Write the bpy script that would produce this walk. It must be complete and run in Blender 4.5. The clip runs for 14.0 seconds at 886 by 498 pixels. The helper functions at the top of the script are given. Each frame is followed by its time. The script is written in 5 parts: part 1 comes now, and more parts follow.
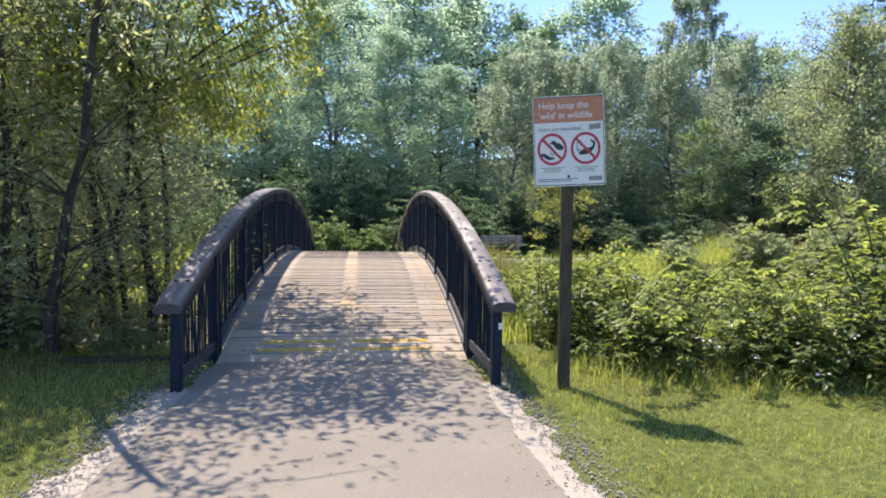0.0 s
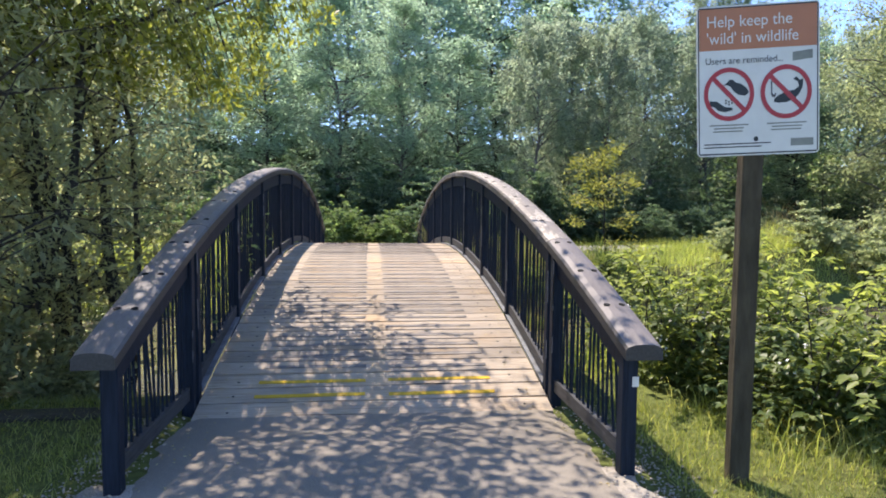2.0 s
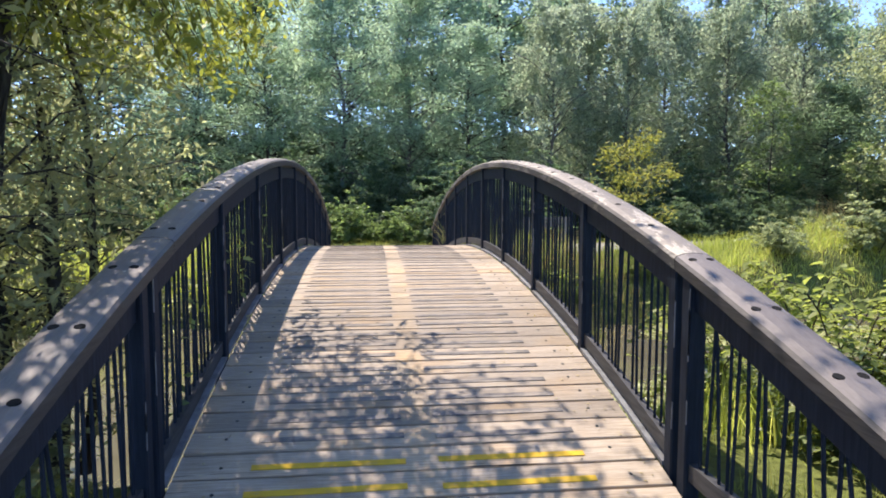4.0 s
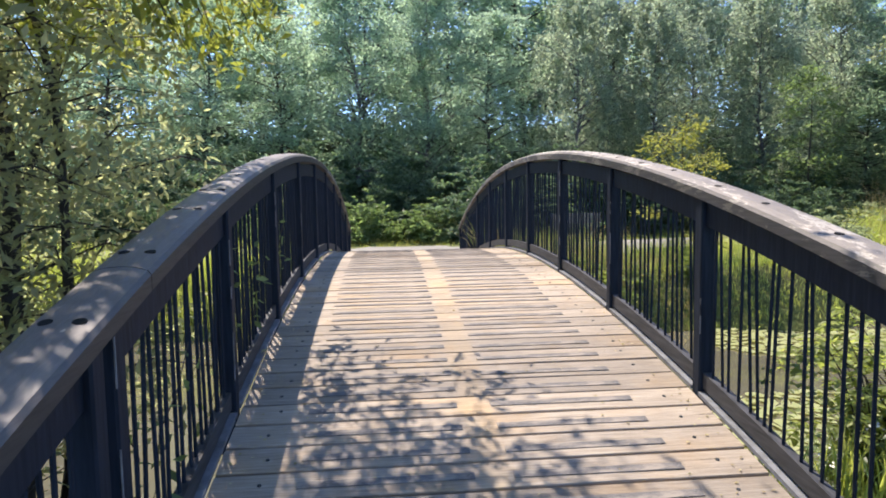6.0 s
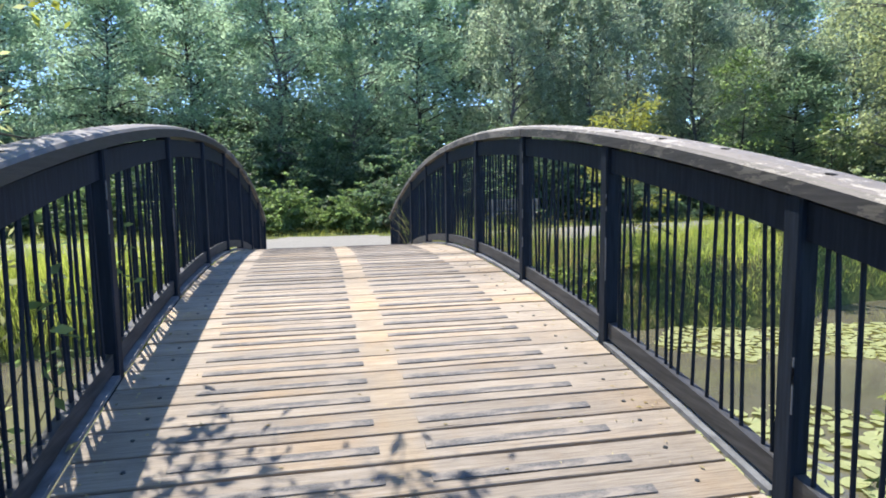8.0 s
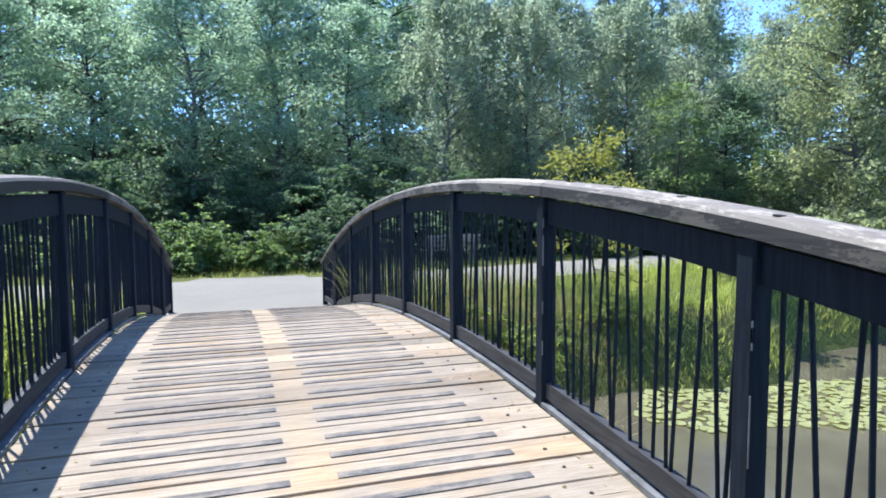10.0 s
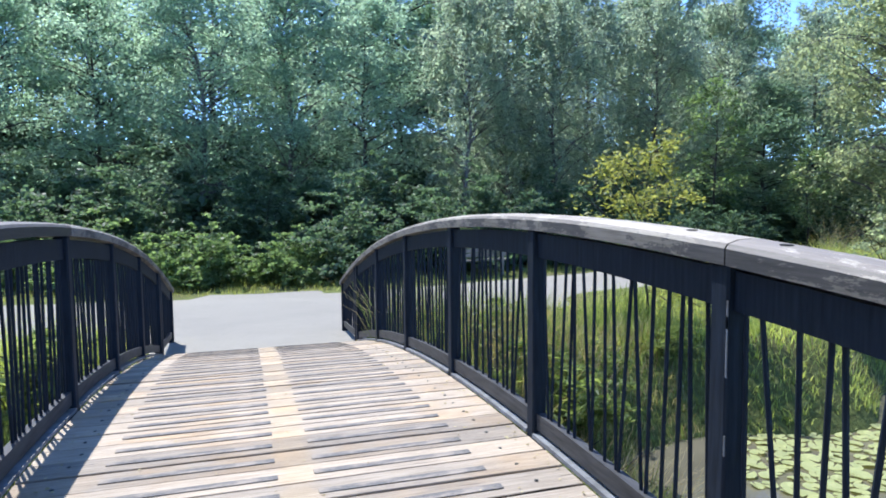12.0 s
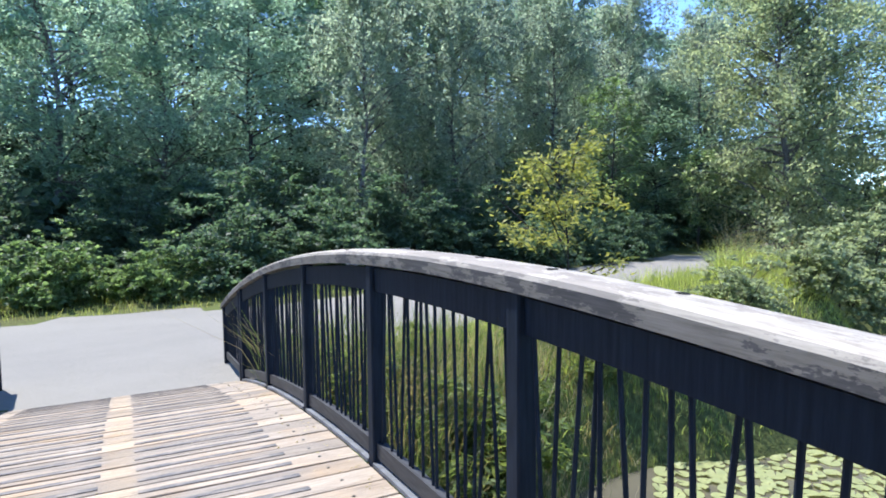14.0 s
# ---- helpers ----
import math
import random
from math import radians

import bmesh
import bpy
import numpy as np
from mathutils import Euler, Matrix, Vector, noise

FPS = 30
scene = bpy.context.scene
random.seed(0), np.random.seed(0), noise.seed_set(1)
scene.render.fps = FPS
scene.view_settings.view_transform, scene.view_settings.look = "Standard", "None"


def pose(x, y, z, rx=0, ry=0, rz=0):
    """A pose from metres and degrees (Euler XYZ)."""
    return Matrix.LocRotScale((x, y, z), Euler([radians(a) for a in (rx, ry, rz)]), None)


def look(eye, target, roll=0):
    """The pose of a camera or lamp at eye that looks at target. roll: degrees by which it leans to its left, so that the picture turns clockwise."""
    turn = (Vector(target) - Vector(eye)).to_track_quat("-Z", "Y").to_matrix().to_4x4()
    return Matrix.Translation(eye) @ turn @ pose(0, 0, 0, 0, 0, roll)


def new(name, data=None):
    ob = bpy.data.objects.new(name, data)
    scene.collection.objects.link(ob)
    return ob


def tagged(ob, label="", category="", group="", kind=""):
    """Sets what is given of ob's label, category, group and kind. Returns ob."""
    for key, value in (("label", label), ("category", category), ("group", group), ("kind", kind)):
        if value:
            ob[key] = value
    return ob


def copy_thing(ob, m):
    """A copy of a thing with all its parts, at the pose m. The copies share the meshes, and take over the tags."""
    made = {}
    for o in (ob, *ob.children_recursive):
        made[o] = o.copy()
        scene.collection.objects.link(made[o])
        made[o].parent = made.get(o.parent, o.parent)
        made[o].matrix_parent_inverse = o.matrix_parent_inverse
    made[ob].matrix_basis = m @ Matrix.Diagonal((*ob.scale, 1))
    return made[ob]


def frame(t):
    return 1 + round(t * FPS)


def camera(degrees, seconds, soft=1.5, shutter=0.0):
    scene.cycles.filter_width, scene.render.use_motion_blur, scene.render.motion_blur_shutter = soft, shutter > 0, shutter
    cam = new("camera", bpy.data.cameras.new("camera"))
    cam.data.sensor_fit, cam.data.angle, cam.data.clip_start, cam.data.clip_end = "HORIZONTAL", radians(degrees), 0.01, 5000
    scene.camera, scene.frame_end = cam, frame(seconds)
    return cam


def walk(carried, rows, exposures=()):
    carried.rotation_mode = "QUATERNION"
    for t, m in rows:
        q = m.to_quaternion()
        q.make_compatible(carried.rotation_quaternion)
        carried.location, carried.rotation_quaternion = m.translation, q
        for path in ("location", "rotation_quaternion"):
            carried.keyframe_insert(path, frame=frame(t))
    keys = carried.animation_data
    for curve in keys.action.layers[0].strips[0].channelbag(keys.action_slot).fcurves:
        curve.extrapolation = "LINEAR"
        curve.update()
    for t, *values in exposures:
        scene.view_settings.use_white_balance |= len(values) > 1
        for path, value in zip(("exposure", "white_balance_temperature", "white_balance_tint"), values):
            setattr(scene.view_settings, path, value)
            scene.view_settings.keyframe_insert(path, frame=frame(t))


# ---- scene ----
cam = camera(69.3, 14.0, 1.85)
EXPOSURE = 1.86
PATH = [
    (0, (0.16, 0.899, 1.419), (0.413, 2.881, 1.328), 0.7),
    (0.5, (0.081, 1.489, 1.389), (0.325, 3.472, 1.316), 0.5),
    (1, (0.028, 2.028, 1.414), (0.263, 4.01, 1.292), 0.5),
    (1.5, (-0.008, 2.531, 1.42), (0.223, 4.513, 1.286), 0.4),
    (2, (-0.065, 3.019, 1.451), (0.164, 5.001, 1.31), 0.6),
    (2.5, (-0.056, 3.479, 1.446), (0.174, 5.458, 1.273), -0.1),
    (3, (-0.111, 3.947, 1.436), (0.126, 5.927, 1.272), -0.1),
    (3.2, (-0.132, 4.107, 1.443), (0.096, 6.088, 1.291), 0.4),
    (5.5, (-0.47, 5.429, 1.5), (-0.276, 7.412, 1.325), -1.0),
    (6, (-0.468, 5.761, 1.503), (-0.29, 7.746, 1.334), -0.9),
    (6.5, (-0.476, 6.113, 1.52), (-0.31, 8.098, 1.347), -0.9),
    (7, (-0.392, 6.536, 1.507), (-0.193, 8.519, 1.337), -1.2),
    (7.5, (-0.334, 6.898, 1.497), (-0.068, 8.874, 1.342), -1.1),
    (8, (-0.318, 7.300, 1.535), (0.075, 9.248, 1.312), -0.8),
    (8.5, (-0.346, 7.781, 1.504), (0.215, 9.676, 1.199), -0.2),
    (8.7, (-0.357, 7.964, 1.533), (0.244, 9.86, 1.324), -0.4),
    (10.8, (-0.268, 9.583, 1.9), (0.36, 11.476, 1.752), -0.2),
    (11, (-0.274, 9.73, 1.901), (0.325, 11.63, 1.73), -0.1),
    (11.5, (-0.223, 10.066, 1.975), (0.36, 11.973, 1.814), -0.4),
    (12, (-0.198, 10.381, 2.057), (0.391, 12.286, 1.901), -0.5),
    (12.5, (-0.141, 10.716, 2.08), (0.604, 12.565, 1.92), -0.5),
    (13, (-0.078, 11.022, 2.141), (0.704, 12.857, 1.988), -0.5),
    (13.5, (-0.009, 11.388, 2.226), (0.811, 13.205, 2.07), -0.5),
    (14, (0.071, 11.689, 2.229), (0.969, 13.468, 2.054), -0.5),
]
walk(cam, [(t, look(eye, target, roll)) for t, eye, target, roll in PATH], [(0.0, EXPOSURE, 7300, 18), (2.5, EXPOSURE + 0.06, 7300, 18), (5.5, EXPOSURE + 0.06, 7300, 18), (7.0, EXPOSURE + 0.09, 6850, 14), (8.5, EXPOSURE + 0.09, 6550, 11), (11.0, EXPOSURE + 0.06, 5980, 11), (14.0, EXPOSURE + 0.06, 6050, 13)])

# ---- world and sun ----
SUN_WAY = Vector((0.22, -0.52, -1.0))           # the way the sunlight travels
world = bpy.data.worlds.new("world")
scene.world = world
world.use_nodes = True
wn = world.node_tree.nodes
sky = wn.new("ShaderNodeTexSky")
sky.sky_type, sky.sun_disc = "NISHITA", False
sky.sun_elevation = math.atan2(1.0, math.hypot(0.22, 0.52))
sky.sun_rotation = math.atan2(-0.22, 0.52)
sky.altitude = 3200
sky.air_density, sky.dust_density, sky.ozone_density = 0.72, 0.0, 5.0
wn["Background"].inputs["Strength"].default_value = 0.15
clear = wn.new("ShaderNodeHueSaturation")        # a deep blue, very clear sky
clear.inputs["Saturation"].default_value, clear.inputs["Value"].default_value = 1.03, 1.0
world.node_tree.links.new(sky.outputs["Color"], clear.inputs["Color"])
world.node_tree.links.new(clear.outputs["Color"], wn["Background"].inputs["Color"])
sun = new("sun", bpy.data.lights.new("sun", "SUN"))
sun.data.energy, sun.data.angle, sun.data.color = 2.35, radians(0.45), (1.0, 0.965, 0.90)
sun.matrix_world = look((-6, 17, 20), Vector((-6, 17, 20)) + SUN_WAY)


# ---- materials ----
class Nodes:
    """A small helper that strings together the nodes of one material."""

    def __init__(self, name):
        self.mat = bpy.data.materials.new(name)
        self.mat.use_nodes = True
        self.tree = self.mat.node_tree
        self.bsdf = self.tree.nodes["Principled BSDF"]
        self.out = self.tree.nodes["Material Output"]
        self.coord = self.tree.nodes.new("ShaderNodeTexCoord")

    def add(self, kind, **values):
        n = self.tree.nodes.new(kind)
        for key, value in values.items():
            n.inputs[key.replace("_", " ")].default_value = value
        return n

    def link(self, a, b):
        self.tree.links.new(a, b)

    def noise(self, scale, detail=4.0, stretch=(1, 1, 1), space="Object", rough=0.6, each=False):
        m = self.tree.nodes.new("ShaderNodeMapping")
        m.inputs["Scale"].default_value = stretch
        self.link(self.coord.outputs[space], m.inputs["Vector"])
        n = self.add("ShaderNodeTexNoise", Scale=scale, Detail=detail, Roughness=rough)
        self.link(m.outputs["Vector"], n.inputs["Vector"])
        if each:                                 # a grain of its own for every piece
            n.noise_dimensions = "4D"
            times = self.tree.nodes.new("ShaderNodeMath")
            times.operation = "MULTIPLY"
            times.inputs[1].default_value = 60.0
            self.link(self.random_object(), times.inputs[0])
            self.link(times.outputs["Value"], n.inputs["W"])
        return n.outputs["Fac"]

    def ramp(self, fac, stops):
        r = self.tree.nodes.new("ShaderNodeValToRGB")
        while len(r.color_ramp.elements) < len(stops):
            r.color_ramp.elements.new(0.5)
        for e, (at, colour) in zip(r.color_ramp.elements, stops):
            e.position = at
            e.color = (*colour, 1) if len(colour) == 3 else colour
        self.link(fac, r.inputs["Fac"])
        return r.outputs["Color"]

    def mix(self, fac, a, b, how="MIX"):
        n = self.tree.nodes.new("ShaderNodeMixRGB")
        n.blend_type = how
        for key, value in (("Fac", fac), ("Color1", a), ("Color2", b)):
            if isinstance(value, (int, float)):
                n.inputs[key].default_value = value
            elif isinstance(value, tuple):
                n.inputs[key].default_value = (*value, 1)
            else:
                self.link(value, n.inputs[key])
        return n.outputs["Color"]

    def bump(self, height, strength, distance=0.01):
        b = self.add("ShaderNodeBump", Strength=strength, Distance=distance)
        self.link(height, b.inputs["Height"])
        self.link(b.outputs["Normal"], self.bsdf.inputs["Normal"])

    def done(self, colour, rough=0.8, metal=0.0, spec=0.4):
        if isinstance(colour, tuple):
            self.bsdf.inputs["Base Color"].default_value = (*colour, 1)
        else:
            self.link(colour, self.bsdf.inputs["Base Color"])
        if isinstance(rough, (int, float)):
            self.bsdf.inputs["Roughness"].default_value = rough
        else:
            self.link(rough, self.bsdf.inputs["Roughness"])
        self.bsdf.inputs["Metallic"].default_value = metal
        self.bsdf.inputs["Specular IOR Level"].default_value = spec
        return self.mat

    def random_object(self):
        return self.tree.nodes.new("ShaderNodeObjectInfo").outputs["Random"]

    def random_island(self):
        return self.tree.nodes.new("ShaderNodeNewGeometry").outputs["Random Per Island"]


def plank_wood():
    n = Nodes("weathered_deck_wood")
    grain = n.noise(6.0, 8, (0.45, 15, 15), rough=0.75, each=True)
    fine = n.noise(22.0, 6, (0.30, 12, 12), rough=0.7, each=True)
    both = n.mix(0.5, grain, fine)
    tone = n.ramp(both, [(0.33, (0.105, 0.086, 0.066)), (0.42, (0.300, 0.252, 0.198)), (0.54, (0.425, 0.374, 0.310)), (0.70, (0.565, 0.518, 0.450))])
    blot = n.noise(2.4, 6, (1, 2.2, 1), "Object", each=True)
    tone = n.mix(n.ramp(blot, [(0.44, (0, 0, 0)), (0.66, (0.75, 0.75, 0.75))]), tone, n.mix(1.0, tone, (0.72, 0.73, 0.76), "MULTIPLY"))
    warm = n.noise(1.3, 4, (1, 1, 1), "Object", each=True)
    tone = n.mix(n.ramp(warm, [(0.50, (0, 0, 0)), (0.66, (0.8, 0.8, 0.8))]), tone, n.mix(1.0, tone, (1.14, 0.98, 0.78), "MULTIPLY"))
    per = n.ramp(n.random_object(), [(0.0, (0.70, 0.69, 0.68)), (0.5, (0.98, 0.95, 0.91)), (1.0, (1.10, 1.05, 0.98))])
    tone = n.mix(1.0, tone, per, "MULTIPLY")
    # drying cracks that run with the grain
    crack = n.ramp(n.noise(3.2, 3, (0.35, 17, 17), rough=0.45, each=True), [(0.290, (1, 1, 1)), (0.315, (0, 0, 0))])
    tone = n.mix(crack, tone, (0.045, 0.035, 0.028))
    # the untrodden middle stays yellower than the rest
    sep = n.tree.nodes.new("ShaderNodeSeparateXYZ")
    n.link(n.coord.outputs["Object"], sep.inputs["Vector"])
    mag = n.tree.nodes.new("ShaderNodeMath")
    mag.operation = "ABSOLUTE"
    n.link(sep.outputs["X"], mag.inputs[0])
    edge = n.tree.nodes.new("ShaderNodeMath")
    edge.operation = "MULTIPLY_ADD"
    edge.inputs[1].default_value = 0.12
    n.link(blot, edge.inputs[0])
    n.link(mag.outputs["Value"], edge.inputs[2])
    middle = n.ramp(edge.outputs["Value"], [(0.11, (0.7, 0.7, 0.7)), (0.18, (0, 0, 0))])
    tone = n.mix(middle, tone, n.mix(1.0, tone, (1.12, 1.04, 0.90), "MULTIPLY"))
    n.bump(n.mix(crack, both, (0, 0, 0)), 0.7, 0.006)
    return n.done(tone, 0.82, 0, 0.25)


def black_paint():
    n = Nodes("black_stained_timber")
    g = n.noise(9, 5, (6, 6, 0.5))
    dust = n.noise(3.5, 6)
    # the navy in this black stands in for sky reflected by the boards
    c = n.ramp(g, [(0.35, (0.0075, 0.0125, 0.021)), (0.7, (0.017, 0.026, 0.042))])
    c = n.mix(n.ramp(dust, [(0.58, (0, 0, 0)), (0.78, (0.16, 0.16, 0.16))]), c, (0.05, 0.052, 0.058))
    n.bump(g, 0.25, 0.004)
    return n.done(c, 0.6, 0, 0.14)


def grey_paint():
    n = Nodes("grey_lower_board")
    g = n.noise(8, 5, (6, 0.6, 6))
    c = n.ramp(g, [(0.3, (0.020, 0.021, 0.024)), (0.7, (0.070, 0.070, 0.072))])
    n.bump(g, 0.25, 0.004)
    return n.done(c, 0.6, 0, 0.35)


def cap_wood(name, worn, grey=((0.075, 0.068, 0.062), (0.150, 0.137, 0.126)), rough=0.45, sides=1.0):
    """Handrail timber: dark stain on the sides, greyer on the upper side, with chips down to bare wood."""
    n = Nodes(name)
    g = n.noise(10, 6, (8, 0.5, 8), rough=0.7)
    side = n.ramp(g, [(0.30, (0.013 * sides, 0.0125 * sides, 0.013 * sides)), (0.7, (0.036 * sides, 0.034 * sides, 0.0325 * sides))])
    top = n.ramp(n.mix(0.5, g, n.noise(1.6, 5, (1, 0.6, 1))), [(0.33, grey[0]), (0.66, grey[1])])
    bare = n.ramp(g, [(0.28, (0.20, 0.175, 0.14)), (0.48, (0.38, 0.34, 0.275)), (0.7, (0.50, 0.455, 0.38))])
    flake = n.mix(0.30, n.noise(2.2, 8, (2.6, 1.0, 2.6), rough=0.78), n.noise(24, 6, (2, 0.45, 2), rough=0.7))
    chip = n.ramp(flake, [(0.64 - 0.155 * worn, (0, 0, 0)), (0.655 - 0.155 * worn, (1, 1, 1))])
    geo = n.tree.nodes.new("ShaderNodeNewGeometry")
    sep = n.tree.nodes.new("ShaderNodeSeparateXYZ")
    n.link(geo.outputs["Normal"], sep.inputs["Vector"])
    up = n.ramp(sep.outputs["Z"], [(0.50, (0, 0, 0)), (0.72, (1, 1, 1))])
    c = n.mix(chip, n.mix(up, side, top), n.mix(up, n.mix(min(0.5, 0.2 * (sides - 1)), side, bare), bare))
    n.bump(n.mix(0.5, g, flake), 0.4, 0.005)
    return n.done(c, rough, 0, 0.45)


def grit_strip():
    n = Nodes("grey_grit_tape")
    fine = n.noise(160, 3)
    wear = n.noise(6, 6, (1, 3, 1))
    c = n.ramp(fine, [(0.3, (0.075, 0.073, 0.073)), (0.7, (0.20, 0.19, 0.18))])
    c = n.mix(n.ramp(wear, [(0.44, (0, 0, 0)), (0.62, (0.75, 0.75, 0.75))]), c, (0.33, 0.285, 0.235))
    n.bump(fine, 0.5, 0.002)
    return n.done(c, 0.9, 0, 0.3)


def yellow_strip():
    n = Nodes("yellow_grit_tape")
    wear = n.noise(7, 6, (1, 3, 1))
    c = n.ramp(wear, [(0.4, (0.62, 0.40, 0.035)), (0.6, (0.55, 0.34, 0.04)), (0.75, (0.34, 0.26, 0.13))])
    n.bump(n.noise(150, 3), 0.4, 0.002)
    return n.done(c, 0.85, 0, 0.3)


def asphalt():
    n = Nodes("pale_worn_asphalt")
    fine = n.noise(210, 3, space="Object")
    big = n.noise(0.9, 6)
    c = n.ramp(fine, [(0.3, (0.142, 0.126, 0.103)), (0.55, (0.235, 0.211, 0.175)), (0.75, (0.34, 0.308, 0.260))])
    c = n.mix(n.ramp(big, [(0.4, (0, 0, 0)), (0.7, (0.5, 0.5, 0.5))]), c, (0.285, 0.254, 0.208))
    n.bump(fine, 0.5, 0.004)
    return n.done(c, 0.92, 0, 0.25)


def gravel(name, dark, light):
    n = Nodes(name)
    v = n.add("ShaderNodeTexVoronoi", Scale=70.0)
    n.link(n.coord.outputs["Object"], v.inputs["Vector"])
    big = n.noise(1.1, 6)
    c = n.ramp(n.noise(120, 4), [(0.3, dark), (0.7, light)])
    mid = tuple((a + b) * 0.5 for a, b in zip(dark, light))
    c = n.mix(n.ramp(big, [(0.4, (0, 0, 0)), (0.7, (0.5, 0.5, 0.5))]), c, mid)
    track = n.noise(0.8, 7, (0.5, 1.2, 1), rough=0.7)          # worn wheel and foot tracks along the way
    c = n.mix(n.ramp(track, [(0.40, (0, 0, 0)), (0.62, (0.8, 0.8, 0.8))]), c, n.mix(1.0, c, (0.88, 0.88, 0.885), "MULTIPLY"))
    n.bump(v.outputs["Distance"], 0.5, 0.008)
    return n.done(c, 0.95, 0, 0.2)


def soil():
    n = Nodes("grassy_soil")
    big = n.noise(0.35, 6)
    fine = n.noise(14, 6)
    c = n.ramp(fine, [(0.3, (0.055, 0.065, 0.020)), (0.6, (0.135, 0.165, 0.045)), (0.8, (0.22, 0.23, 0.08))])
    c = n.mix(n.ramp(big, [(0.42, (0, 0, 0)), (0.65, (0.7, 0.7, 0.7))]), c, (0.085, 0.075, 0.035))
    n.bump(fine, 0.9, 0.04)
    return n.done(c, 0.95, 0, 0.15)


def pond():
    n = Nodes("murky_pond_water")
    big = n.noise(0.5, 4)
    c = n.ramp(big, [(0.35, (0.085, 0.078, 0.055)), (0.7, (0.145, 0.132, 0.092))])
    n.bump(n.noise(5, 3), 0.05, 0.02)
    return n.done(c, 0.07, 0, 0.5)


def leaf(name, dark, mid, light, glow=0.45, rough=0.45, through_tint=(2.3, 2.15, 1.15)):
    """Leaves: every leaf has a tone of its own, and lets some light through."""
    n = Nodes(name)
    tone = n.ramp(n.random_island(), [(0.0, dark), (0.5, mid), (1.0, light)])
    tone = n.mix(n.ramp(n.noise(0.8, 3), [(0.35, (0, 0, 0)), (0.65, (0.55, 0.55, 0.55))]), tone, n.mix(1.0, tone, (0.72, 0.80, 0.75), "MULTIPLY"))
    n.done(tone, rough, 0, 0.22)
    thin = n.add("ShaderNodeBsdfTranslucent")
    n.link(n.mix(1.0, tone, through_tint, "MULTIPLY"), thin.inputs["Color"])
    both = n.tree.nodes.new("ShaderNodeMixShader")
    both.inputs["Fac"].default_value = glow
    n.link(n.bsdf.outputs["BSDF"], both.inputs[1])
    n.link(thin.outputs["BSDF"], both.inputs[2])
    n.link(both.outputs["Shader"], n.out.inputs["Surface"])
    return n.mat


def bark(name, dark, light):
    n = Nodes(name)
    g = n.noise(6, 6, (3, 3, 0.6))
    n.bump(g, 0.8, 0.03)
    return n.done(n.ramp(g, [(0.3, dark), (0.7, light)]), 0.9, 0, 0.2)


def plain(name, colour, rough=0.5, speck=0.08):
    n = Nodes(name)
    low = tuple(v * (1 - 2 * speck) for v in colour)
    return n.done(n.ramp(n.noise(9, 6), [(0.35, low), (0.65, colour)]), rough)


DECK, BLACK, LOWER = plank_wood(), black_paint(), grey_paint()
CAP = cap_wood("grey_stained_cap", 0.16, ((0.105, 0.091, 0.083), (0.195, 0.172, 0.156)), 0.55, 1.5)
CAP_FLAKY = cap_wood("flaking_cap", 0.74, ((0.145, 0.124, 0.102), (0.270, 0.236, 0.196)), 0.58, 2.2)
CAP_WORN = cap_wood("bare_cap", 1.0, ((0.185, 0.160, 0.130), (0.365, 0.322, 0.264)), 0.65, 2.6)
GRIT, YELLOW, ASPHALT = grit_strip(), yellow_strip(), asphalt()
GRAVEL = gravel("pale_gravel", (0.176, 0.167, 0.144), (0.340, 0.322, 0.284))
VERGE = gravel("sandy_verge", (0.24, 0.21, 0.17), (0.50, 0.46, 0.39))
SOIL, WATER = soil(), pond()
# willow, forest, birch and alder tones are raised and blued to imitate haze
LEAF_WILLOW = leaf("willow_leaf", (0.180, 0.195, 0.125), (0.26, 0.275, 0.165), (0.37, 0.385, 0.225), 0.62, 0.5, (2.0, 2.0, 1.6))
LEAF_BRAMBLE = leaf("bramble_leaf", (0.060, 0.092, 0.036), (0.110, 0.155, 0.060), (0.21, 0.25, 0.11), 0.36, 0.38, (2.3, 2.15, 1.2))
LEAF_FOREST = leaf("forest_leaf", (0.090, 0.138, 0.098), (0.130, 0.188, 0.130), (0.185, 0.245, 0.165), 0.60, 0.6, (2.4, 2.5, 2.05))
LEAF_BIRCH = leaf("birch_leaf", (0.155, 0.195, 0.158), (0.212, 0.255, 0.200), (0.305, 0.345, 0.27), 0.60, 0.6, (2.3, 2.35, 2.0))
LEAF_ALDER = leaf("alder_leaf", (0.145, 0.200, 0.162), (0.200, 0.265, 0.210), (0.275, 0.345, 0.268), 0.64, 0.6, (2.4, 2.5, 2.15))
LEAF_UNDER = leaf("undergrowth_leaf", (0.062, 0.098, 0.064), (0.096, 0.142, 0.088), (0.150, 0.200, 0.122), 0.45, 0.5, (2.0, 2.2, 1.6))
LEAF_LIGHT = leaf("pale_green_leaf", (0.15, 0.178, 0.108), (0.215, 0.248, 0.152), (0.31, 0.338, 0.212), 0.58, 0.55, (2.1, 2.12, 1.65))
LEAF_YELLOW = leaf("yellow_green_leaf", (0.19, 0.205, 0.050), (0.29, 0.30, 0.080), (0.42, 0.41, 0.14), 0.45, 0.5, (1.8, 1.75, 1.2))
LEAF_FRESH = leaf("fresh_bramble_leaf", (0.14, 0.18, 0.055), (0.215, 0.26, 0.080), (0.33, 0.37, 0.13), 0.5, 0.45, (2.0, 1.95, 1.2))
LEAF_SHRUB = leaf("shrub_leaf", (0.085, 0.125, 0.062), (0.135, 0.190, 0.090), (0.22, 0.28, 0.135), 0.5, 0.45, (2.0, 2.15, 1.4))
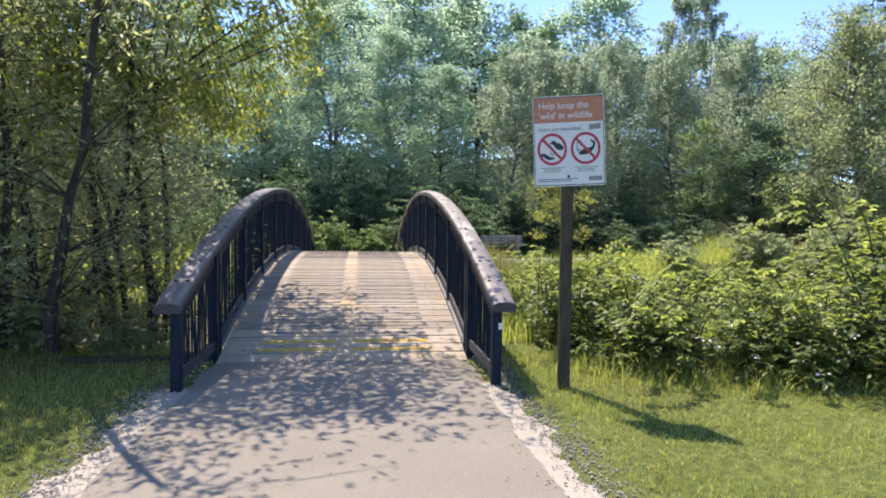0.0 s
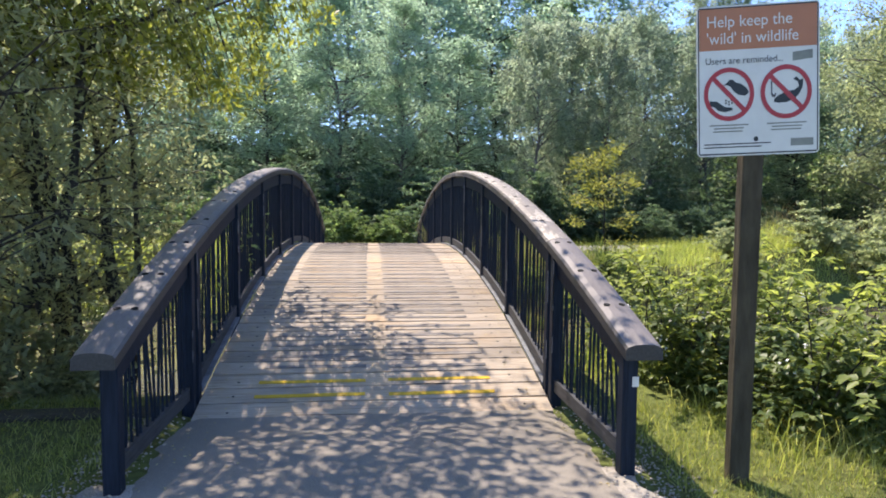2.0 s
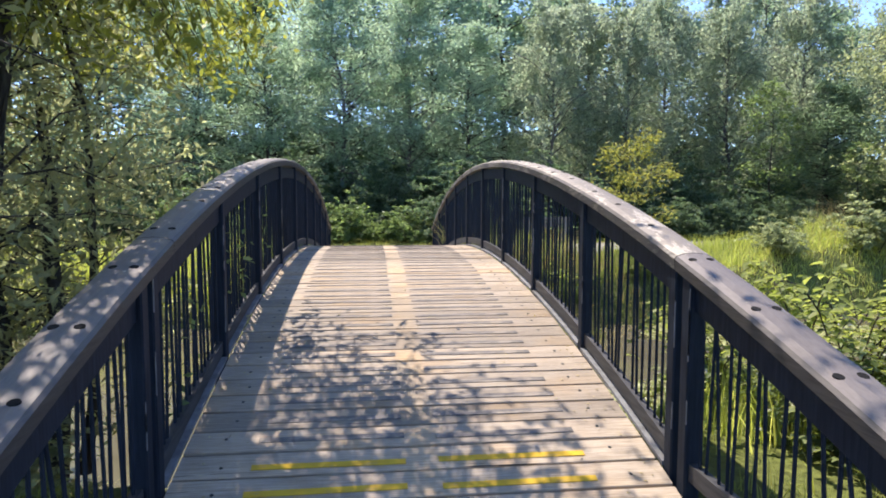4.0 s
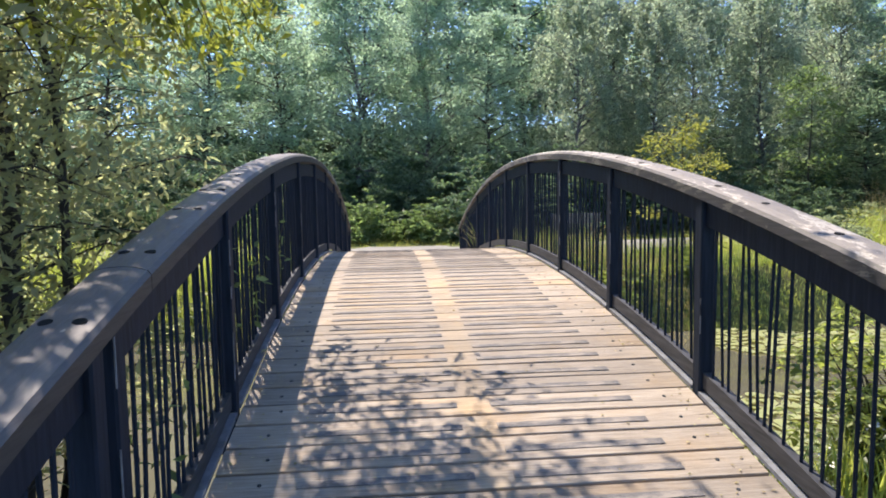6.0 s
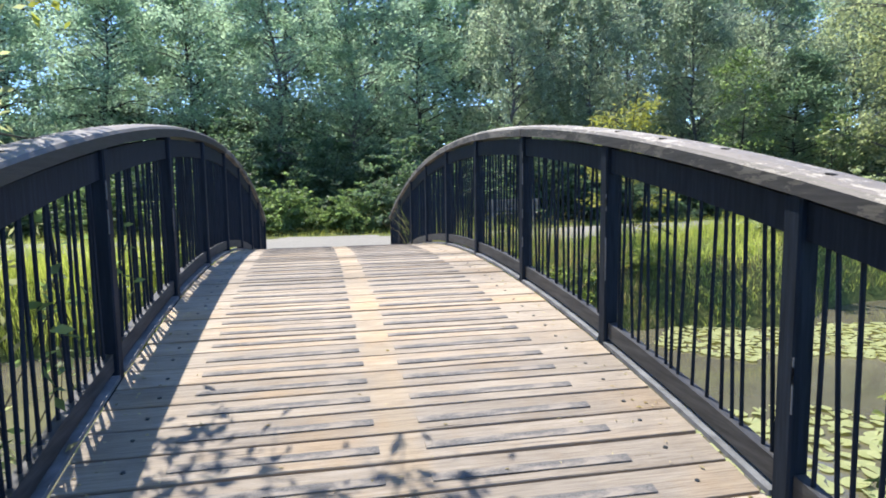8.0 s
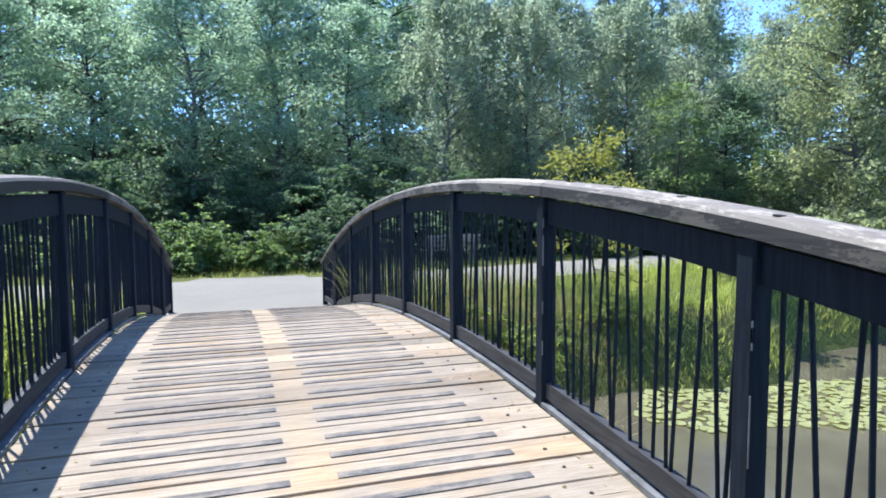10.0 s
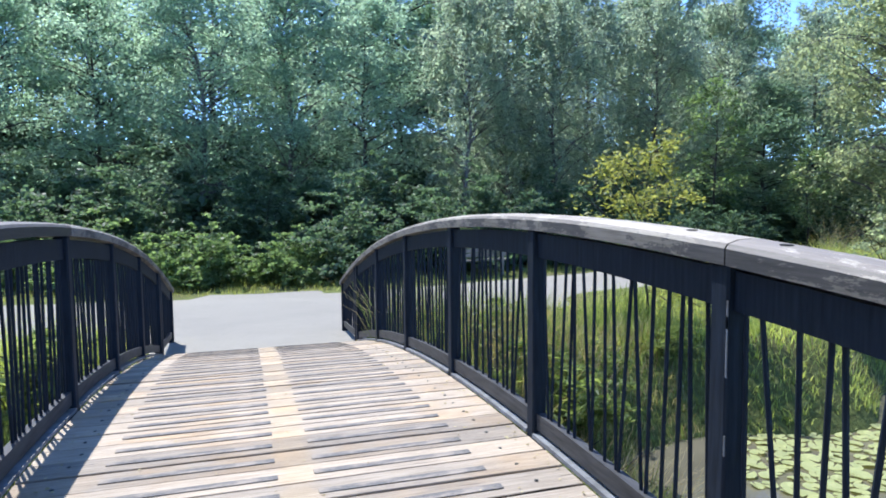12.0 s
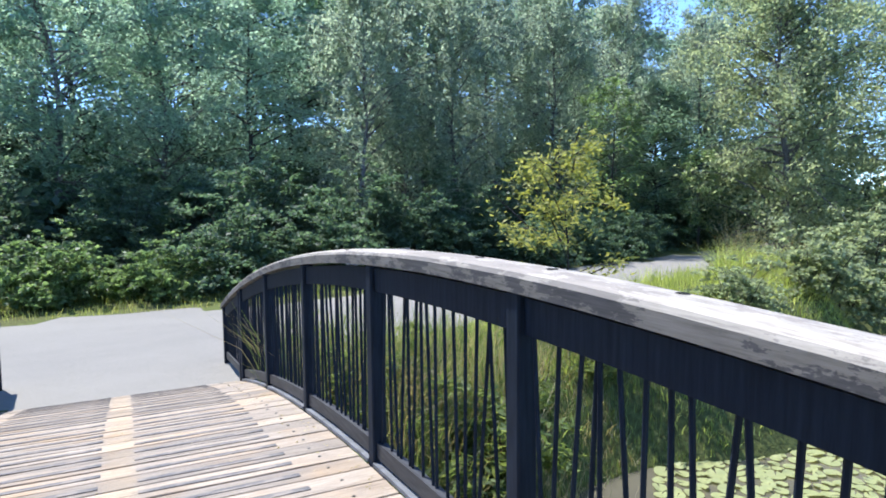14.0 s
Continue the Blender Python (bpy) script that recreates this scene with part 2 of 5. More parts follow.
LEAF_SPRAY = leaf("fresh_willow_leaf", (0.12, 0.145, 0.045), (0.19, 0.22, 0.065), (0.30, 0.32, 0.10), 0.55, 0.45, (2.2, 2.1, 1.2))
LEAF_WEED = leaf("weed_leaf", (0.070, 0.105, 0.042), (0.125, 0.175, 0.068), (0.22, 0.27, 0.12), 0.5)
GRASS = leaf("grass_blade", (0.135, 0.175, 0.055), (0.225, 0.265, 0.092), (0.40, 0.41, 0.20), 0.5, 0.5)
REED = leaf("reed_blade", (0.175, 0.225, 0.075), (0.28, 0.335, 0.12), (0.42, 0.46, 0.21), 0.58, 0.5)
STRAW = leaf("dry_grass", (0.22, 0.18, 0.10), (0.33, 0.28, 0.17), (0.45, 0.40, 0.28), 0.3, 0.7)
PAD = leaf("lily_pad", (0.17, 0.205, 0.075), (0.27, 0.30, 0.115), (0.41, 0.42, 0.20), 0.2, 0.3)
BARK = bark("dark_bark", (0.020, 0.017, 0.014), (0.085, 0.075, 0.062))
BARK_PALE = bark("grey_bark", (0.07, 0.065, 0.06), (0.20, 0.19, 0.175))
EDGE = plain("pale_edge_strip", (0.20, 0.21, 0.225), 0.6, 0.25)
WHITE = plain("white_sign_face", (0.66, 0.655, 0.60), 0.4, 0.04)
ORANGE = plain("faded_orange_band", (0.46, 0.175, 0.085), 0.4, 0.05)
RED = plain("red_ink", (0.42, 0.035, 0.045), 0.4, 0.05)
HOLE = plain("hole_black", (0.002, 0.002, 0.002), 1.0, 0.0)
INK = plain("dark_ink", (0.016, 0.022, 0.024), 0.4, 0.05)
STICKER = plain("grey_sticker", (0.25, 0.26, 0.22), 0.5, 0.15)
POST_WOOD = bark("brown_sign_post", (0.034, 0.029, 0.019), (0.085, 0.072, 0.047))
CONCRETE = plain("mossy_concrete", (0.20, 0.19, 0.165), 0.9, 0.25)
BENCH_WOOD = bark("grey_bench_wood", (0.14, 0.12, 0.10), (0.33, 0.30, 0.26))
PETAL = plain("white_petal", (0.75, 0.74, 0.70), 0.6, 0.04)


# ---- mesh helpers ----
def mesh_of(name, verts, faces, smooth=False):
    """A mesh from arrays; faces all have the same number of corners."""
    verts, faces = np.asarray(verts, np.float32), np.asarray(faces, np.int32)
    me = bpy.data.meshes.new(name)
    k = faces.shape[1]
    me.vertices.add(len(verts))
    me.vertices.foreach_set("co", verts.ravel())
    me.loops.add(faces.size)
    me.loops.foreach_set("vertex_index", faces.ravel())
    me.polygons.add(len(faces))
    me.polygons.foreach_set("loop_start", np.arange(0, faces.size, k, dtype=np.int32))
    if smooth:
        me.polygons.foreach_set("use_smooth", np.ones(len(faces), bool))
    me.update(calc_edges=True)
    return me


def part(name, data, material, parent, label=""):
    """Links a bmesh or a mesh as one mesh object under a thing or part."""
    if isinstance(data, bmesh.types.BMesh):
        me = bpy.data.meshes.new(name)
        data.to_mesh(me)
        data.free()
        data = me
    if material and not data.materials:
        data.materials.append(material)
    ob = new(name, data)
    ob.parent = parent
    return tagged(ob, label) if label else ob


def box(x0, x1, y0, y1, z0, z1, bevel=0.0):
    bm = bmesh.new()
    bmesh.ops.create_cube(bm, size=1.0, matrix=Matrix.Translation(((x0 + x1) / 2, (y0 + y1) / 2, (z0 + z1) / 2)) @ Matrix.Diagonal((x1 - x0, y1 - y0, z1 - z0, 1)))
    if bevel:
        bmesh.ops.bevel(bm, geom=list(bm.edges), offset=bevel, segments=1, affect="EDGES")
    return bm


def small_mesh(name, bm, material):
    me = bpy.data.meshes.new(name)
    bm.to_mesh(me)
    bm.free()
    me.materials.append(material)
    return me


def swept(profile, stations):
    """A closed profile of (x, dz) carried along stations of (y, z), with closed ends."""
    bm = bmesh.new()
    rings = [[bm.verts.new((x, y, z + dz)) for x, dz in profile] for y, z in stations]
    k = len(profile)
    for a, b in zip(rings, rings[1:]):
        for i in range(k):
            bm.faces.new((a[i], a[(i + 1) % k], b[(i + 1) % k], b[i]))
    bm.faces.new(rings[0][::-1])
    bm.faces.new(rings[-1])
    bmesh.ops.recalc_face_normals(bm, faces=bm.faces)
    return bm


def tube(bm, a, b, r0, r1, sides=6):
    a, b = Vector(a), Vector(b)
    q = (b - a).to_track_quat("Z", "Y")
    rings = []
    for p, r in ((a, r0), (b, r1)):
        rings.append([bm.verts.new(p + q @ Vector((r * math.cos(math.tau * i / sides), r * math.sin(math.tau * i / sides), 0))) for i in range(sides)])
    for i in range(sides):
        bm.faces.new((rings[0][i], rings[0][(i + 1) % sides], rings[1][(i + 1) % sides], rings[1][i]))
    bm.faces.new(rings[0][::-1])
    bm.faces.new(rings[1])


def pipe(bm, pts, radii, sides=6):
    """One unbroken tapering tube through several points."""
    pts, rings = [Vector(p) for p in pts], []
    for i, p in enumerate(pts):
        way = pts[min(i + 1, len(pts) - 1)] - pts[max(i - 1, 0)]
        q = way.to_track_quat("Z", "Y")
        rings.append([bm.verts.new(p + q @ Vector((radii[i] * math.cos(math.tau * k / sides), radii[i] * math.sin(math.tau * k / sides), 0))) for k in range(sides)])
    for a, b in zip(rings, rings[1:]):
        turn = min(range(sides), key=lambda w: (b[w].co - a[0].co).length)
        for k in range(sides):
            bm.faces.new((a[k], a[(k + 1) % sides], b[(k + 1 + turn) % sides], b[(k + turn) % sides]))
    bm.faces.new(rings[0][::-1])
    bm.faces.new(rings[-1])


def blades(rng, foot, height, width, lean=0.35):
    """Bent grass blades of two quads each, one at every foot."""
    n = len(foot)
    a = rng.uniform(0, math.tau, n)
    side = np.stack([np.cos(a), np.sin(a), np.zeros(n)], 1) * (width / 2)[:, None]
    b = rng.uniform(0, math.tau, n)
    off = np.stack([np.cos(b), np.sin(b), np.zeros(n)], 1) * (height * rng.uniform(0.05, lean, n))[:, None]
    up = np.stack([np.zeros(n), np.zeros(n), height], 1)
    v = np.stack([foot - side, foot + side, foot + up * 0.55 + off * 0.35 + side * 0.8, foot + up * 0.55 + off * 0.35 - side * 0.8,
                  foot + up + off * 1.2 + side * 0.12, foot + up + off * 1.2 - side * 0.12], 1).reshape(-1, 3)
    i = np.arange(n)[:, None] * 6
    f = np.concatenate([i + np.array([0, 1, 2, 3]), i + np.array([3, 2, 4, 5])], 0)
    return v, f


def leaves(rng, at, length, slim=0.45, flat=0.6, hang=0.0, broad=False):
    """Folded leaves at the given places. hang turns the tips downwards, flat lays them level, broad ones have rounded sides."""
    n = len(at)
    size = length * rng.uniform(0.65, 1.3, n)[:, None]
    d = rng.normal(0, 1, (n, 3))
    d[:, 2] = d[:, 2] * (1 - flat) - hang * 1.6
    d /= np.linalg.norm(d, axis=1)[:, None]
    s = np.cross(d, rng.normal(0, 0.35 + (1 - flat), (n, 3)) + np.array([0, 0, 1.0]))
    s /= np.maximum(np.linalg.norm(s, axis=1)[:, None], 1e-4)
    u = np.cross(s, d)
    w = size * slim * 0.5
    if broad:
        fold, tip = u * w * 0.4, at + d * size * 0.5 - u * size * 0.14
        v = np.stack([at - d * size * 0.5, at + s * w - d * size * 0.2 + fold, at + s * w * 0.82 + d * size * 0.18 + fold, tip, at - s * w * 0.82 + d * size * 0.18 + fold, at - s * w - d * size * 0.2 + fold], 1).reshape(-1, 3)
        i = np.arange(n)[:, None] * 6
        return v, np.concatenate([i + np.array([0, 1, 2, 3]), i + np.array([0, 3, 4, 5])], 0)
    v = np.stack([at - d * size * 0.5, at + s * w + u * w * 0.35, at + d * size * 0.5 - u * size * 0.06, at - s * w + u * w * 0.35], 1).reshape(-1, 3)
    f = np.arange(n * 4).reshape(n, 4)
    return v, f


# ---- the lie of the land ----
WATER_Z, FAR_Z, MID_Y = -1.15, -0.10, 13.55


def ramp01(v, a, b):
    t = np.clip((v - a) / (b - a), 0, 1)
    return t * t * (3 - 2 * t)


def banks(x):
    """The pond's near and far edge at x."""
    near = 9.2 + 0.35 * np.sin(x * 0.7) + 0.0 * x
    far = np.where(x < 1.5, 17.6, 17.0) + 0.25 * np.sin(x * 1.3 + 1) + np.clip(x - 8, 0, 9) * 0.45
    return near, far


def land(x, y):
    """The height of the ground."""
    x, y = np.asarray(x, float), np.asarray(y, float)
    near, far = banks(x)
    level = FAR_Z * ramp01(y, 12, 20)
    inside = ramp01(y, near - 1.0, near + 0.6) * (1 - ramp01(y, far - 0.6, far + 1.3)) * (1 - ramp01(np.abs(x - 1), 14.5, 18))
    rough = 0.04 * np.sin(x * 1.9 + y * 0.7) * np.sin(y * 1.3 - x * 0.4)
    off_path = ramp01(np.abs(x), 1.7, 3.0) * (1 - ramp01(y, 18.0, 19.0)) + ramp01(y, 26.0, 28.0)
    rise = 0.35 * ramp01(x, 5, 12) * ramp01(y, 17.5, 19.5) * (1 - ramp01(y, 21.5, 24))
    dip = 0.16 * ramp01(y, 6.7, 7.1) * (1 - ramp01(y, 18.6, 19.6)) * (1 - ramp01(np.abs(x), 1.05, 1.35))
    return level + rise + rough * np.clip(off_path, 0, 1) + inside * (WATER_Z - 0.45 - level) - dip


def stretch(lo, a, b, hi, step):
    mid = list(np.arange(a, b + 1e-6, step))
    out_, v, d = [], b, step
    while v < hi:
        d *= 1.5
        v += d
        out_.append(min(v, hi))
    in_, v, d = [], a, step
    while v > lo:
        d *= 1.5
        v -= d
        in_.append(max(v, lo))
    return np.array(in_[::-1] + mid + out_)


def sheet(name, xs, ys, material, lift=0.0, shape=None):
    gx, gy = np.meshgrid(xs, ys)
    gz = (shape or land)(gx, gy) + lift
    v = np.stack([gx.ravel(), gy.ravel(), gz.ravel()], 1)
    w = len(xs)
    i = (np.arange(len(ys) - 1)[:, None] * w + np.arange(w - 1)[None, :]).ravel()
    me = mesh_of(name, v, np.stack([i, i + 1, i + w + 1, i + w], 1), True)
    me.materials.append(material)
    return new(name, me)


tagged(sheet("ground", stretch(-600, -18, 24, 600, 0.3), stretch(-600, -4, 32, 600, 0.3), SOIL), "grassy earth with banks sloping to a pond", "ground", kind="structure")
wx, wy = np.arange(-17, 20.1, 1.0), np.arange(7.5, 24.1, 1.0)
tagged(sheet("water", wx, wy, WATER, 0, lambda x, y: x * 0 + WATER_Z), "still murky brown pond water under the footbridge", "pond", kind="structure")


def strip_sheet(name, material, edges, ys, lift, label, cat):
    """A path: a slab with thickness, between two edges given as functions of y."""
    v, f = [], []
    n = 14
    for y in ys:
        a, b = edges(y)
        for i in range(n):
            x = a + (b - a) * i / (n - 1)
            crown = 0.0 if 0 < i < n - 1 else -lift - 0.05
            ramp = 0.042 * float(ramp01(y, 6.6, 7.4)) if name == "path" else 0.0
            v.append((x, y, lift + crown - ramp))
    for j in range(len(ys) - 1):
        for i in range(n - 1):
            k = j * n + i
            f.append((k, k + 1, k + n + 1, k + n))
    me = mesh_of(name, v, f, True)
    me.materials.append(material)
    return tagged(new(name, me), label, cat, kind="structure")


def wavy(y, k):
    return 0.09 * noise.noise((y * 1.1, k * 5.3, 0)) + 0.07 * noise.noise((y * 3.7, k * 2.1, 4)) + 0.05 * noise.noise((y * 11, k, 9))


near_ys = [-9 + 0.05 * i for i in range(330)]
strip_sheet("path_verge", VERGE, lambda y: (-1.70 + 1.6 * wavy(y, 0), 1.62 + 1.6 * wavy(y, 3)), near_ys[:308], 0.006, "pale sandy gravel along the edges of the path", "verge")
strip_sheet("path", ASPHALT, lambda y: (-1.42 + 0.6 * wavy(y, 1), 1.40 + 0.6 * wavy(y, 2)), near_ys, 0.016, "worn pale asphalt footpath speckled with leaf shade", "path")


def far_edges(x):
    front = 20.1 + 0.5 * np.clip(-x - 2, 0, 40) * 0.25 + np.clip(x - 2, 0, 40) * 0.30
    return front, 25.6 + np.clip(x - 3, 0, 40) * 0.22 + np.clip(-x, 0, 40) * 0.12


def far_path():
    xs = np.arange(-45, 46, 0.4)
    v, f = [], []
    n = 12
    for x in xs:
        a, b = far_edges(x)
        if abs(x) < 2.6:
            a = 19.55 + 0.55 * float(ramp01(abs(x), 1.2, 2.6))
        for i in range(n):
            y = a + (b - a) * i / (n - 1) + 0.05 * math.sin(x * 3 + i)
            z = FAR_Z + 0.02 + (0.05 if i == 0 and abs(x) < 1.4 else 0) - (0.08 if i in (0, n - 1) and abs(x) > 1.4 else 0)
            v.append((x, y, z))
    for j in range(len(xs) - 1):
        for i in range(n - 1):
            k = j * n + i
            f.append((k, k + n, k + n + 1, k + 1))
    me = mesh_of("gravel_path", v, f, True)
    me.materials.append(GRAVEL)
    return tagged(new("gravel_path", me), "broad pale grey gravel path crossing beyond the footbridge", "path", kind="structure")


far_path()

# ---- the footbridge ----
DECK_R, DECK_TOP, CAP_R, CAP_TOP = 24.3, 0.745, 22.6, 1.970
HALF, POST_W, BAY = 1.276, 0.083, 1.45
DECK_A, DECK_B = 7.44, 19.66


def deck_z(y):
    return DECK_TOP - (DECK_R - math.sqrt(DECK_R ** 2 - (y - MID_Y) ** 2))


def cap_z(y):
    return CAP_TOP - (CAP_R - math.sqrt(CAP_R ** 2 - (y - MID_Y) ** 2))


def foot_z(y):
    return deck_z(y) if DECK_A <= y <= DECK_B else (0.0 if y < MID_Y else FAR_Z + 0.02)


def steps(a, b, k):
    return [a + (b - a) * i / k for i in range(k + 1)]


bridge = tagged(new("footbridge"), "arched timber footbridge with curved handrails and weathered planks over a pond", "bridge")
bridge.location = (0, MID_Y, 0)
POSTS = [6.27, 7.60] + [7.75 + BAY * k for k in range(9)] + [19.50, 20.78]


def rail_side(side, rng):
    """The posts, cap, boards and balusters of one side."""
    inner = HALF * side
    lo, hi = sorted((inner, inner + side * POST_W))
    for y in POSTS:
        base = foot_z(y) - (0.30 if DECK_A < y < DECK_B else 0.15)
        bm = box(lo, hi, y - MID_Y - POST_W / 2, y - MID_Y + POST_W / 2, base, cap_z(y) - 0.084, 0.008)
        post = part("post", bm, BLACK, bridge)
        if 7.0 < y < 12.5:
            for k in range(rng.randrange(2, 5)):
                low, tall = rng.uniform(0.15, 0.95), rng.uniform(0.04, 0.26)
                z = foot_z(y) + low
                chip = box(inner - 0.0015, inner + 0.0035, y - MID_Y - POST_W / 2 - 0.0015, y - MID_Y - POST_W / 2 + 0.0035, z, min(z + tall, cap_z(y) - 0.10), 0.0006)
                part("worn_edge", chip, EDGE, post, "pale chipped paint")
    c = side * (HALF + 0.086)
    w = 0.101
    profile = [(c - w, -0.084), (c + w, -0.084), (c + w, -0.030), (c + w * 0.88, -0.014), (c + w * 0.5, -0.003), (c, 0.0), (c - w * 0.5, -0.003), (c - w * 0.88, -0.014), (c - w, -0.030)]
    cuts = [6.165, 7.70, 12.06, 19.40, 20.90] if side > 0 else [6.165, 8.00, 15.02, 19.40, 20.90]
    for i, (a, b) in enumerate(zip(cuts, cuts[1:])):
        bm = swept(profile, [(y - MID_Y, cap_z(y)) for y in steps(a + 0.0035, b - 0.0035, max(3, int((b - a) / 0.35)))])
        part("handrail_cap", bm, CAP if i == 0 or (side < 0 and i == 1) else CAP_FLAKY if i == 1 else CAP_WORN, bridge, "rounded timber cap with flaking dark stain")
    f0, f1 = side * (HALF + 0.025), side * (HALF + 0.068)
    board = [(f0, -0.103), (f1, -0.103), (f1, -0.232), (f0, -0.232)]
    l0, l1 = side * (HALF + 0.022), side * (HALF + 0.070)
    low = [(l0, 0.045), (l1, 0.045), (l1, 0.135), (l0, 0.135)]
    k0, k1 = side * (HALF - 0.006), side * (HALF + 0.060)
    kerb = [(k0, 0.004), (k1, 0.004), (k1, 0.026), (k0, 0.026)]
    rods = {}
    for a, b in zip(POSTS, POSTS[1:]):
        if b - a < 0.5:
            continue
        a, b = a + POST_W / 2 + 0.001, b - POST_W / 2 - 0.001
        part("upper_board", swept(board, [(y - MID_Y, cap_z(y)) for y in steps(a, b, 5)]), BLACK, bridge)
        ends = (foot_z(a), foot_z(b))
        lie = (lambda y: deck_z(y)) if DECK_A < a and b < DECK_B else (lambda y: ends[0] + (ends[1] - ends[0]) * (y - a) / (b - a) + 0.03)
        part("lower_board", swept(low, [(y - MID_Y, lie(y)) for y in steps(a, b, 5)]), LOWER, bridge, "dark grey lower board")
        if DECK_A < a and b < DECK_B:
            part("kerb_strip", swept(kerb, [(y - MID_Y, lie(y)) for y in steps(a, b, 5)]), EDGE, bridge)
        count = 16
        for i in range(count):
            y = a + (b - a) * (i + 0.7) / (count + 0.4) + rng.uniform(-0.025, 0.025)
            z0, z1 = lie(y) + 0.12, cap_z(y) - 0.215
            lean = rng.gauss(0, 0.017) + (rng.choice((-1, 1)) * 0.03 if rng.random() < 0.12 else 0)
            x = side * (HALF + 0.047)
            bm = bmesh.new()
            tube(bm, (x, y - MID_Y - lean, z0), (x, y - MID_Y + lean, z1), 0.0088, 0.0088, 6)
            part("baluster", bm, BLACK, bridge)
    y = 6.6
    # no recess is cut: black discs paint the shade inside each hole
    plug = bmesh.new()
    bmesh.ops.create_cone(plug, segments=10, radius1=0.020, radius2=0.020, depth=0.006, cap_ends=True)
    me = bpy.data.meshes.new("bolt_hole")
    plug.to_mesh(me)
    plug.free()
    me.materials.append(HOLE)
    while y < 20.6:
        for dx in ((-0.045, 0.045) if y < 7.8 or rng.random() < 0.2 else (rng.uniform(-0.03, 0.03),)):
            ob = part("bolt_hole", me, None, bridge)
            slope = math.atan2(cap_z(y + 0.05) - cap_z(y - 0.05), 0.1)
            ob.matrix_basis = Matrix.Translation((c + dx, y - MID_Y, cap_z(y) - 0.0018 - 0.003 * abs(dx) / 0.045)) @ Euler((slope, 0, 0)).to_matrix().to_4x4()
        y += rng.uniform(0.40, 0.62)
    beam = [(side * 0.95, -0.075), (side * 1.12, -0.075), (side * 1.12, -0.42), (side * 0.95, -0.42)]
    part("beam", swept(beam, [(v - MID_Y, deck_z(v)) for v in steps(DECK_A - 0.1, DECK_B + 0.1, 16)]), BLACK, bridge, "dark curved timber beam")


# unseen wide beams, added to back the plank gaps so these look dark
for mid in (-0.34, 0.0, 0.34):
    beam = [(mid - 0.155, -0.075), (mid + 0.155, -0.075), (mid + 0.155, -0.36), (mid - 0.155, -0.36)]
    part("beam", swept(beam, [(v - MID_Y, deck_z(v)) for v in steps(DECK_A - 0.1, DECK_B + 0.1, 16)]), BLACK, bridge, "dark curved timber beam")
rail_rng = random.Random(5)
rail_side(1, rail_rng)
rail_side(-1, rail_rng)


def abutment(y0, y1, name):
    bm = box(-1.75, 1.60, y0, y1, -1.3, min(deck_z(y0), deck_z(y1)) - 0.07, 0.02)
    me = bpy.data.meshes.new(name)
    bm.to_mesh(me)
    bm.free()
    me.materials.append(CONCRETE)
    return tagged(new(name, me), "mossy concrete footing under the end of the footbridge", "abutment", kind="structure")


abutment(7.47, 7.95, "abutment_1")
sill = tagged(new("retaining_log", small_mesh("retaining_log", box(-2.75, -1.40, 7.42, 7.60, -0.35, 0.03, 0.02), POST_WOOD)), "low weathered timber sill holding the bank beside the footbridge", "retaining edge")
abutment(19.15, 19.60, "abutment_2")


